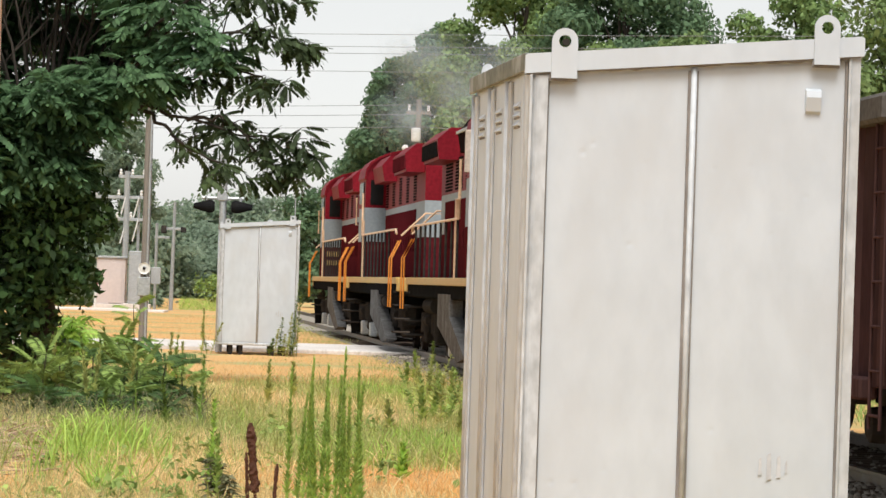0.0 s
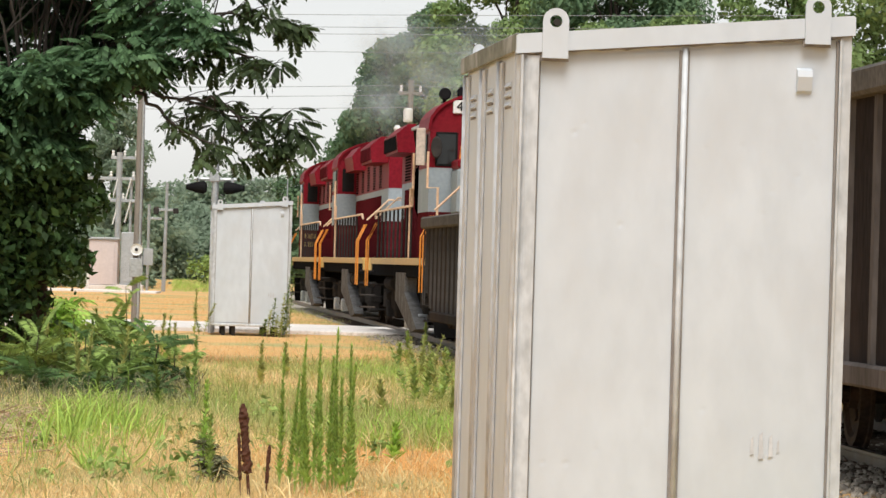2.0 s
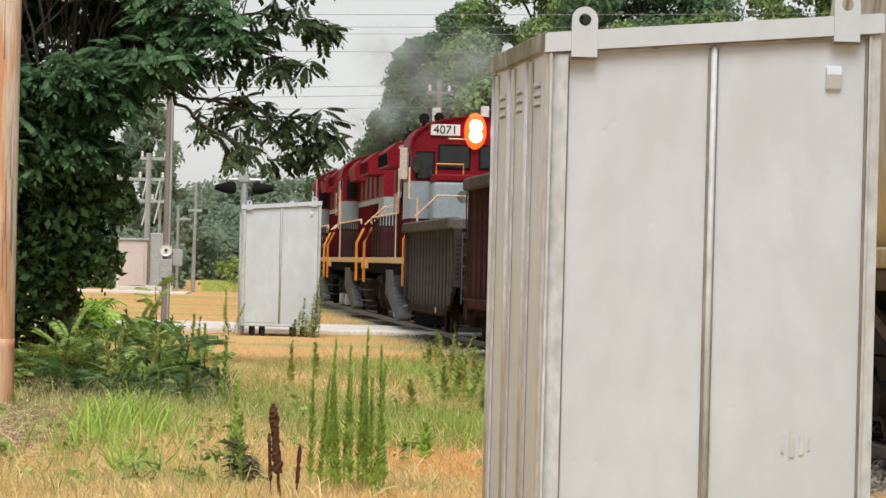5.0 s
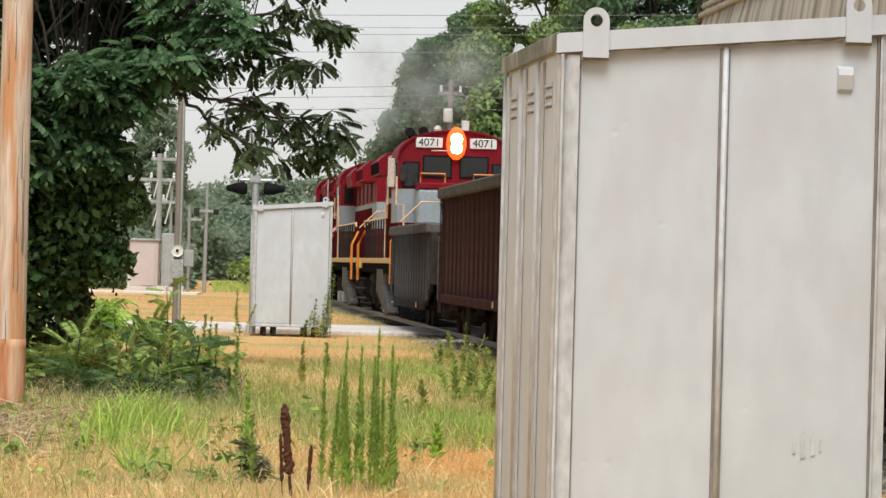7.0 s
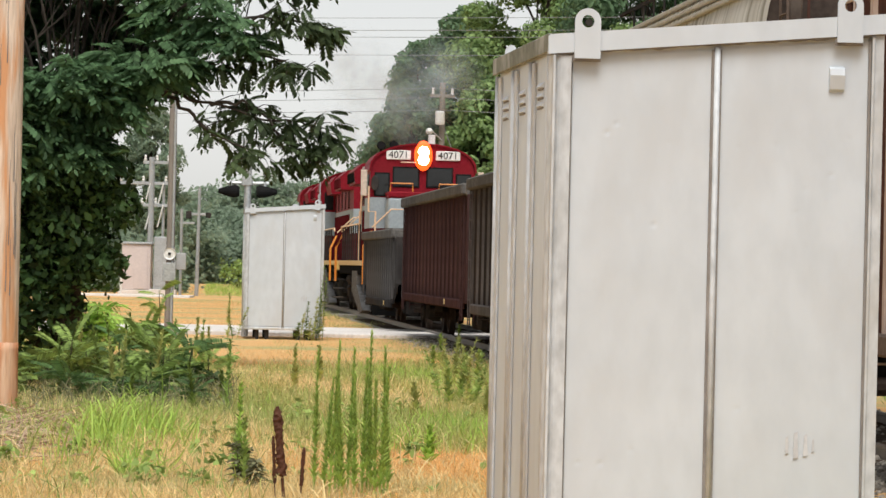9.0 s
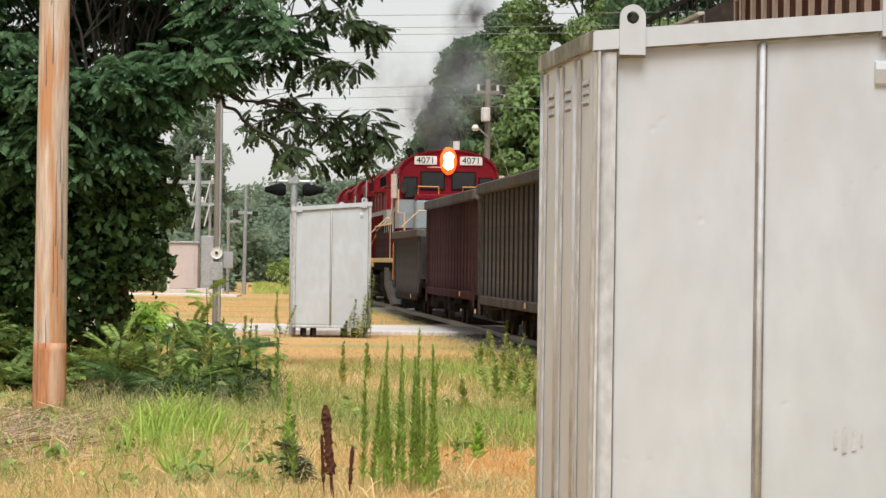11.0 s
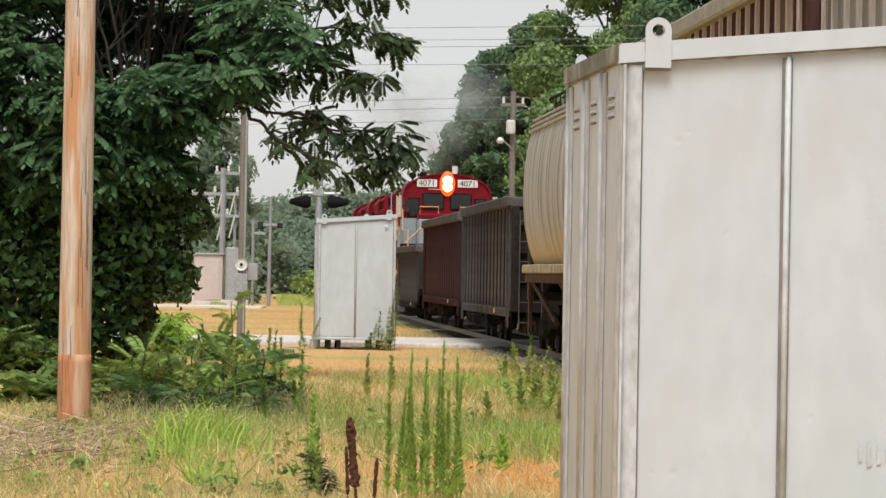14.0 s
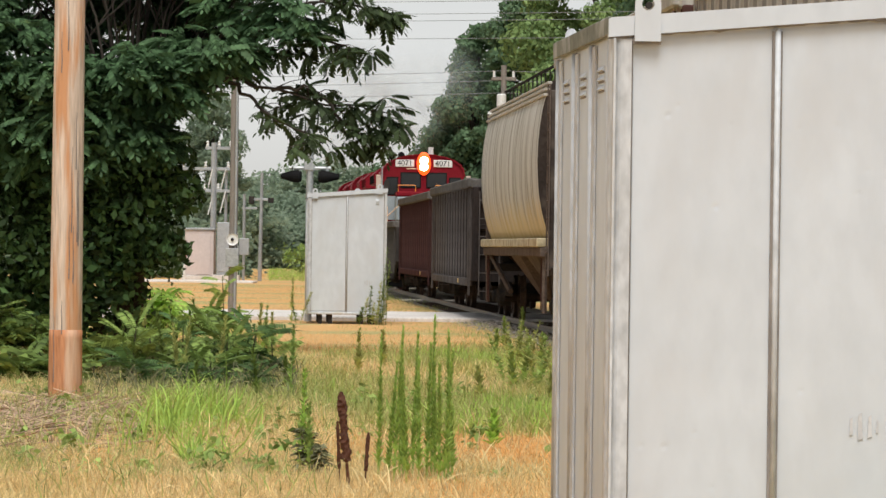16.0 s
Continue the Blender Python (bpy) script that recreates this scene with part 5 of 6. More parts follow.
# woods on the horizon
rng = np.random.default_rng(8)
lobes = [(x, 300 + rng.uniform(-8, 8), 1.5 + (k % 2) * 1.8, 2.6, 2.6, 2.2 + 0.5 * rng.random()) for x in np.arange(-34, 16, 2.3) for k in range(2)]
lobes += [(x, 330, 6.4 - 0.25 * abs(x + 11), 2.6, 2.6, 2.0) for x in (-15, -12.5, -10.5, -8.5)]
whole("far_woods", scatter("far_woods", QUAD_V, QUAD_F, clumped(rng, lobes, 3000, 50, 0.55, 0.42), LEAF_HAZE), LEAF_HAZE, "distant green line of woods, haze in its leaf colour", "woods", kind="stuff")
lobes = [(-10.2, 245, 0.8, 0.9, 0.9, 0.9), (-9.4, 246, 0.9, 0.8, 0.9, 1.0), (-8.9, 246, 0.7, 0.8, 0.9, 0.8)]
broadleaf("small bright green shrub at the field's edge", -8.6, 246, 1.6, [(a + 9.4, b - 246, c, d, e, f) for a, b, c, d, e, f in lobes], LEAF_WEED, 90, 22, 0.2, 0.2, 77, 0.05, "shrubs")
lobes = [(x, 205 + rng.uniform(-4, 4), 1.4, 1.6, 1.6, 1.7) for x in np.arange(-24, -11.5, 1.7)]
whole("hedge_woods", scatter("hedge_woods", QUAD_V, QUAD_F, clumped(rng, lobes, 420, 26, 0.4, 0.34), LEAF_HAZE), LEAF_HAZE, "green undergrowth beyond the far road, haze in its leaf colour", "undergrowth", kind="stuff")


def frond_template(pairs=6, long=0.36, wide=0.2):
    """A pinnate leaf, one unit long, arching, with pairs of broad pointed leaflets that hang from it."""
    vs, fs = [], []
    bow = lambda a: 0.1 * a - 0.34 * a * a
    for i in range(pairs + 1):
        a = 0.2 + 0.78 * i / pairs
        ln = long * (0.5 + 1.2 * a * (1.3 - a))
        for sd in ((-1, 1) if i < pairs else (0,)):
            k, z = len(vs), bow(a)
            dx, dy, dz = (sd * 0.74, 0.42, -0.52) if sd else (0, 0.9, -0.43)
            px, py = (-dy * wide, sd * wide * 1.1) if sd else (wide, 0)
            at = lambda f, g: (dx * ln * f + px * ln * g, a + dy * ln * f + py * ln * g, z + dz * ln * f * (0.6 + 0.4 * f) + 0.04 * ln * (1 - abs(g)))
            vs += [at(0.03, 0), at(0.3, 0.85), at(0.6, 0.9), at(1.0, 0), at(0.6, -0.9), at(0.3, -0.85)]
            fs += [(k, k + 1, k + 2, k + 3), (k, k + 3, k + 4, k + 5)]
    k = len(vs)
    vs += [(-0.01, 0, 0), (0.01, 0, 0), (0.008, 0.5, bow(0.5)), (-0.008, 0.5, bow(0.5)), (0, 1, bow(1.0))]
    fs += [(k, k + 1, k + 2, k + 3), (k + 3, k + 2, k + 4)]
    return vs, fs


FROND_V, FROND_F = frond_template()
FINE_V, FINE_F = frond_template(11, 0.27, 0.12)


def frond_mesh(name, rng, pos, head, droop, size, leaf, fine=False):
    n = len(pos)
    m = placements(pos, head, droop, 0.3 * rng.normal(size=n), size)
    return scatter(name, FINE_V if fine else FROND_V, FINE_F if fine else FROND_F, m, leaf)


def near_tree():
    rng = np.random.default_rng(21)
    root = thing("tree", "large dark green tree with drooping compound leaves and vines", "tree", pose(-5.2, 62, 0), "roadside trees")
    # a sheaf of slim stems that fans out from head height
    g = G()
    for k in range(34):
        a = -1.0 + 2.0 * k / 33 + 0.06 * rng.normal()
        foot = Vector((-0.35 + 0.03 * k, 0.6 + 0.4 * rng.normal(), 2.9 + 0.5 * rng.random()))
        tip = foot + Vector((3.0 * math.sin(a), 0.5 * rng.normal(), (2.6 + 1.2 * rng.random()) * math.cos(0.75 * a)))
        mid = foot.lerp(tip, 0.5) + Vector((-0.3 * math.sin(a), 0.1, 0.1))
        g.tube([foot, foot.lerp(mid, 0.5) + Vector(rng.normal(size=3) * 0.03), mid, mid.lerp(tip, 0.5) + Vector(rng.normal(size=3) * 0.05), tip], 0.032 + 0.025 * rng.random(), 6, 0.01)
        for q in range(5):
            p = mid.lerp(tip, 0.2 * q + 0.15 * rng.random() - 0.15)
            e = p + Vector((0.4 * rng.normal(), 0.2 * rng.normal(), 0.4 + 0.5 * rng.random()))
            g.tube([p, p.lerp(e, 0.5) + Vector(rng.normal(size=3) * 0.04), e], 0.015, 5, 0.005)
    for x0, x1, r in ((0.2, -0.2, 0.16), (0.0, 0.25, 0.13), (0.3, 0.55, 0.12), (-0.3, -0.5, 0.11)):
        limb(g, rng, (x0, 0.3, -0.1), (x1, 0.5, 3.0), r, r * 0.7, 8)
    part("trunk", g, BARK, root, "sheaf of slim dark stems", smooth=True)
    # boughs that reach out over the field
    reach = [[(0.9, 0, 3.7), (1.75, -0.5, 4.1), (2.4, -0.7, 3.95), (3.1, -0.9, 3.72), (3.7, -1.0, 3.7), (4.25, -1.0, 3.55)],
             [(1.75, -0.5, 4.1), (2.1, -0.7, 3.75), (2.6, -0.9, 3.4), (3.2, -1.0, 3.15)],
             [(2.4, -0.7, 3.95), (2.9, -0.9, 4.0), (3.6, -1.0, 3.35), (3.9, -1.0, 3.1)],
             [(0.9, 0, 4.4), (2.0, -0.4, 4.95), (2.9, -0.7, 5.25), (3.7, -0.9, 5.2), (4.1, -0.9, 5.05)],
             [(2.0, -0.4, 4.95), (2.8, -0.8, 4.8), (3.4, -0.9, 4.6), (3.8, -1.0, 4.45)],
             [(1.4, 0, 5.0), (2.4, -0.4, 5.7), (3.3, -0.7, 5.95), (4.0, -0.8, 5.75)],
             [(1.5, -0.2, 4.3), (2.2, -0.6, 4.5), (2.8, -0.8, 4.55)]]
    g, pos, head, droop, size = G(), [], [], [], []
    for line in reach:
        pts = []
        for a, b in zip(line, line[1:]):
            pts += [Vector(a).lerp(Vector(b), i / 4) + Vector(rng.normal(size=3) * 0.03) for i in range(4)]
        pts.append(Vector(line[-1]))
        g.tube(pts, 0.035, 6, 0.008)
        along = math.atan2(line[-1][0] - line[0][0], line[-1][1] - line[0][1])
        for i, p in enumerate(pts):
            f = i / (len(pts) - 1)
            if f < 0.38:
                continue
            for k in range(2):
                q = p + Vector((0.18 * rng.normal() + 0.06, 0.22 * rng.normal(), 0.14 * rng.normal() - 0.02))
                g.tube([p, p.lerp(q, 0.5) + Vector((0, 0, 0.03)), q], 0.009, 4, 0.004)
                for j in range(4 if f > 0.5 else 2):
                    pos.append(tuple(p.lerp(q, 0.5 + 0.5 * rng.random())))
                    head.append(along + 1.15 * rng.normal() if k else 6.28 * rng.random())
                    droop.append(0.2 + 0.4 * rng.normal() + 0.25 * f)
                    size.append(0.22 + 0.22 * rng.random())
    part("branch", g, BARK, root, "thin dark overhanging branches", smooth=True)
    part("overhanging_foliage", frond_mesh("foliage", rng, np.array(pos), head, droop, size, LEAF_BACKLIT), LEAF_BACKLIT, root, "ragged drooping compound leaves")
    # the crown: tiers of drooping fronds springing from the ends of the boughs
    lobes = [(2.05, -0.5, 5.3, 0.7, 0.4, 0.5), (1.5, -0.6, 4.5, 0.7, 0.6, 0.35), (2.5, -0.6, 4.85, 0.5, 0.5, 0.35), (0.5, -0.7, 4.15, 0.9, 0.6, 0.36), (-0.5, -0.7, 4.0, 0.8, 0.6, 0.4), (0.8, -0.5, 4.0, 0.45, 0.5, 0.35),
             (-1.5, -0.5, 4.5, 0.9, 0.7, 0.7), (-2.5, -0.2, 5.0, 1.0, 0.8, 0.9), (-2.2, -0.3, 3.7, 0.9, 0.7, 0.8), (0.2, -0.5, 3.5, 0.65, 0.6, 0.5), (-0.7, -0.6, 3.2, 0.8, 0.6, 0.6), (0.5, -0.3, 3.15, 0.4, 0.5, 0.35),
             (1.4, 0.4, 6.4, 1.4, 0.8, 0.6), (-0.6, 0.8, 6.7, 1.6, 0.9, 0.6), (-1.9, 0.3, 5.9, 1.0, 0.8, 0.5), (-0.2, 1.3, 3.5, 1.1, 0.6, 0.8), (-1.9, 1.2, 4.0, 1.3, 0.6, 1.4), (1.2, 0.9, 4.4, 0.45, 0.5, 0.3),
             (0.1, 1.9, 4.9, 1.2, 0.4, 0.7), (1.3, 1.9, 5.1, 0.9, 0.4, 0.6), (-1.0, 1.9, 5.3, 1.0, 0.4, 0.7), (0.6, 2.0, 5.7, 1.3, 0.4, 0.4)]
    sprigs = 1250
    c, d = lobe_points(rng, lobes, sprigs, 0.55)
    per = 7
    n = sprigs * per
    out = np.repeat(np.arctan2(d[:, 0], d[:, 1] - 0.5), per) + 0.75 * rng.normal(size=n)
    p = np.repeat(c, per, 0) + rng.normal(size=(n, 3)) * np.array([0.1, 0.1, 0.07])
    part("crown", frond_mesh("crown", rng, p, out, 0.1 + 0.3 * rng.normal(size=n), 0.24 + 0.24 * rng.random(n), LEAF_DARK), LEAF_DARK, root, "tiers of dark drooping compound leaves")
    # vines and low growth round the stems
    lobes = [(0.25, -0.2, 1.95, 0.75, 0.6, 0.7), (0.95, -0.2, 2.35, 0.45, 0.5, 0.38), (0.75, -0.2, 1.45, 0.4, 0.5, 0.4), (-0.5, -0.1, 1.5, 0.9, 0.7, 0.9), (-1.6, 0, 1.5, 0.9, 0.7, 1.1), (0.3, -0.1, 2.7, 0.7, 0.6, 0.5), (-2.7, 0.2, 1.9, 0.9, 0.8, 1.4),
             (-0.3, 0.1, 0.7, 0.8, 0.6, 0.7), (-1.0, 0.0, 2.6, 0.8, 0.6, 0.7), (-0.3, 0.5, 3.3, 1.1, 0.4, 0.8), (0.75, 0.3, 2.85, 0.45, 0.4, 0.4), (-1.4, 0.2, 0.6, 1.0, 0.6, 0.6)]
    part("vines", scatter("vines", QUAD_V, QUAD_F, puff_leaves(rng, lobes, 15000, 0.15, 0.9), LEAF_IVY), LEAF_IVY, root, "dark vines with lit leaf tones over the trunk")


near_tree()


# ---------------------------------------------------------------- shrubs and weeds
def fern_shrub(label, x, y, w, d, h, n, seed, leaf, size=0.4):
    rng = np.random.default_rng(seed)
    root = thing("shrub", label, "shrub", pose(x, y, 0), "shrubs")
    g = G()
    pos, head = [], []
    for i in range(max(8, n // 14)):
        bx, by = rng.uniform(-w, w) * 0.8, rng.uniform(-d, d) * 0.8
        ht = h * (0.45 + 0.55 * rng.random()) * (1 - 0.35 * abs(bx) / w)
        tip = Vector((bx + rng.normal() * 0.15, by + rng.normal() * 0.15, ht))
        g.tube([(bx, by, -0.03), (bx + 0.03, by, ht * 0.5), tip], 0.016, 5, 0.005)
        for k in range(14):
            f = 0.25 + 0.75 * rng.random()
            pos.append(Vector((bx, by, 0)).lerp(tip, f))
            head.append(rng.random() * 6.28)
    part("brushwood", g, BARK, root, kind="stuff")
    m = placements(np.array([tuple(p) for p in pos]), head, -0.1 + 0.4 * rng.normal(size=len(pos)), rng.normal(size=len(pos)) * 0.3, size * (0.6 + 0.8 * rng.random(len(pos))))
    part("leaves", scatter("leaves", SPRAY_V, SPRAY_F, m, leaf), leaf, root)


fern_shrub("bushy green sumac shrub with feathery leaves", -3.15, 52, 0.85, 1.6, 0.5, 420, 31, LEAF_SHRUB, 0.22)
fern_shrub("feathery green shrub beside the pole", -4.0, 50, 0.6, 1.3, 0.55, 200, 32, LEAF_SHRUB, 0.25)
fern_shrub("low dark green shrub under the tree", -2.6, 49, 0.6, 1.2, 0.42, 230, 33, LEAF_SAP, 0.22)
fern_shrub("low tangled undergrowth before the thicket", -3.05, 45.6, 0.9, 1.0, 0.34, 330, 41, LEAF_SAP, 0.17)
fern_shrub("tall ferny saplings in front of the meter pole", -4.3, 74, 0.45, 0.6, 0.7, 90, 34, LEAF_MID, 0.28)
fern_shrub("bright yellow-green shrub behind the tree", -5.7, 77, 0.5, 1.0, 0.95, 420, 35, LEAF_BRIGHT, 0.26)
fern_shrub("light green shrub at the tree's foot", -6.4, 57, 0.9, 1.0, 0.9, 420, 36, LEAF_SHRUB, 0.26)
fern_shrub("low leafy growth behind the utility pole", -4.75, 47, 0.5, 1.0, 0.42, 160, 39, LEAF_SHRUB, 0.34)


def sapling(label, x, y, h, seed, leaf, size=0.42):
    """A slim stem crowned by a few long arching pinnate leaves."""
    rng = np.random.default_rng(seed)
    root = thing("sapling", label, "sapling", pose(x, y, 0), "young trees")
    lx, ly = 0.08 * rng.normal(), 0.08 * rng.normal()
    g = G().tube([(0, 0, -0.03), (lx * 0.4, ly * 0.4, h * 0.5), (lx, ly, h)], 0.013, 6, 0.006)
    part("stem", g, BARK, root)
    n = 11
    f = 0.5 + 0.5 * rng.random(n)
    p = np.stack([lx * f, ly * f, h * f], 1)
    part("leaves", frond_mesh("leaves", rng, p, np.arange(n) * 2.4, -0.55 + 0.3 * rng.normal(size=n), size * (0.75 + 0.5 * rng.random(n)), leaf, True), leaf, root)


for i, (x, y, h, k) in enumerate(((-3.75, 47.5, 0.85, 0), (-3.5, 48, 0.7, 1), (-3.3, 49.5, 0.8, 2), (-2.95, 50, 0.72, 0), (-2.7, 48.5, 0.62, 1), (-2.5, 49.5, 0.78, 2), (-3.95, 49, 0.6, 1), (-2.25, 50.5, 0.55, 0), (-3.1, 46.5, 0.5, 1), (-3.6, 45.8, 0.42, 2), (-2.8, 46.3, 0.4, 0), (-4.3, 76, 1.05, 0))):
    sapling("young green sapling with arching feathery leaves", x, y, h * (0.78 if y < 60 else 1.0), 500 + i, (LEAF_MID, LEAF_SHRUB, LEAF_SAP)[k])


def stalk(name, label, x, y, h, seed, leaf, leaves=90, size=0.085, lean=0.03, group="tall weeds", slim=1.0, rise=-0.75):
    rng = np.random.default_rng(seed)
    root = thing(name, label, "weed", pose(x, y, 0), group)
    g = G()
    lx, ly = rng.normal() * lean, rng.normal() * lean
    g.tube([(0, 0, -0.03), (lx * 0.4, ly * 0.4, h * 0.5), (lx, ly, h)], 0.009, 6, 0.004)
    part("stem", g, leaf, root)
    f = np.sort(rng.random(leaves)) ** 0.8
    pos = np.stack([lx * f, ly * f, h * (0.06 + 0.94 * f)], 1)
    m = placements(pos, np.arange(leaves) * 2.4, rise - 0.35 * f + 0.15 * rng.normal(size=leaves), rng.normal(size=leaves) * 0.3, size * (1.1 - 0.55 * f))
    m[:, :, 0] *= slim
    part("leaves", scatter("leaves", LEAF_V, LEAF_F, m, leaf), leaf, root)


for i, (x, h) in enumerate(((-0.53, 0.98), (-0.47, 0.8), (-0.42, 1.05), (-0.36, 0.88), (-0.3, 1.0), (-0.25, 0.84), (-0.2, 0.93), (-0.17, 1.12), (-0.11, 0.8), (-0.05, 1.02), (-0.02, 0.78), (-0.33, 0.66), (-0.14, 0.7), (-0.39, 0.95), (-0.08, 0.9))):
    stalk("tall_weed", "tall green weed stalk with narrow leaves", x, 28.4 + 0.35 * math.sin(i * 2.1), h, 200 + i, LEAF_TALL, 200, 0.072, slim=0.7, rise=-0.95)
for i, (x, y, h) in enumerate(((-1.08, 29.2, 0.72), (-1.02, 28.8, 0.5), (-1.12, 29.6, 0.62))):
    stalk("leafy_weed", "bushy green weed with withered lower leaves", x, y, h, 230 + i, LEAF_WEED if i else LEAF_BRIGHT, 80, 0.085)
for i, (x, y, h) in enumerate(((-1.06, 28.9, 0.34), (-1.0, 29.0, 0.3), (-0.93, 28.8, 0.22))):
    stalk("withered_weed", "withered weed with drooping dull leaves", x, y, h, 250 + i, LEAF_WITHERED, 70, 0.13, rise=0.35)
for i in range(11):
    rr = random.Random(300 + i)
    y = rr.uniform(40, 80)
    x = rr.uniform(0.006, 0.024) * y
    stalk("field_weed", "thin green weed in the rough grass", x, y, rr.uniform(0.3, 0.6), 300 + i, LEAF_WEED if i % 3 else LEAF_OLIVE, 60, 0.13)
for i in range(18):
    rr = random.Random(600 + i)
    y = rr.uniform(43, 60)
    stalk("verge_weed", "leafy green weed along the railway verge", rr.uniform(0.011, 0.026) * y, y, rr.uniform(0.35, 0.75), 600 + i, LEAF_WEED if i % 2 else LEAF_OLIVE, 42, 0.11, 0.12, rise=-0.5)
for i, (x, y, h) in enumerate(((-3.35, 83, 0.95), (-2.9, 60, 0.75), (-2.75, 61, 0.6), (-1.25, 52, 0.55), (-0.95, 54, 0.5), (0.3, 33, 0.3))):
    stalk("field_weed", "thin dark weed in the dry grass", x, y, h, 340 + i, LEAF_OLIVE if i < 5 else LEAF_BRIGHT, 70, 0.12)


for i, (x, y, h) in enumerate(((-1.72, 85.75, 0.5), (-1.62, 85.7, 1.1), (-1.55, 85.85, 0.8), (-1.5, 86.0, 1.35), (-3.28, 85.8, 0.65), (-3.36, 85.9, 0.45), (-1.95, 85.6, 0.55), (-1.85, 85.65, 0.8), (-1.78, 85.6, 0.45), (-1.58, 85.7, 1.6), (-1.68, 85.6, 0.9), (-2.05, 85.6, 0.35))):
    stalk("cabinet_weed", "straggling weed against the pale cabinet", x, y, h, 370 + i, LEAF_SHRUB if i % 2 else LEAF_OLIVE, 60, 0.11, 0.09, rise=-0.3)
for i in range(26):
    rr = random.Random(400 + i)
    y = rr.uniform(42, 58)
    x = rr.uniform(-0.081, -0.039) * y
    stalk("thicket_weed", "upright leafy weed among the shrubs", x, y, rr.uniform(0.4, 0.9), 400 + i, (LEAF_SHRUB, LEAF_MID, LEAF_SHRUB, LEAF_OLIVE)[i % 4], 60, 0.11, 0.12)


def seed_stalk(label, x, y, h, r, tilt):
    root = thing("seed_stalk", label, "dead weed", pose(x, y, 0, 0, tilt, 0), "dead seed stalks")
    rng = np.random.default_rng(int(h * 1000))
    g = G()
    g.tube([(0, 0, -0.03), (0, 0, h)], r * 0.45, 7, r * 0.3)
    part("stem", g, SEED, root)
    g, n, k = G(), 26, 10
    vs = []
    for i in range(n + 1):
        f = i / n
        rad = r * (0.75 + 0.35 * math.sin(f * 9) * 0.2 + 0.25) * (1 - max(0, f - 0.85) * 4)
        for j in range(k):
            q = rad * (1 + 0.22 * rng.normal())
            a = 6.283 * j / k + 0.3 * (i % 2)
            vs.append((q * math.cos(a), q * math.sin(a), h * (0.3 + 0.72 * f)))
    g.add(vs, [(i * k + j, i * k + (j + 1) % k, (i + 1) * k + (j + 1) % k, (i + 1) * k + j) for i in range(n) for j in range(k)] + [tuple(n * k + j for j in range(k))])
    part("seed_head", g, SEED, root, "rough dark brown seed head")


seed_stalk("dead brown mullein stalk with rough seed head", -0.7, 27.2, 0.64, 0.027, -5.5)
seed_stalk("thin dead brown seed stalk", -0.765, 27.4, 0.44, 0.011, -3)
seed_stalk("thin dead brown seed stalk", -0.605, 27.6, 0.36, 0.013, 3)


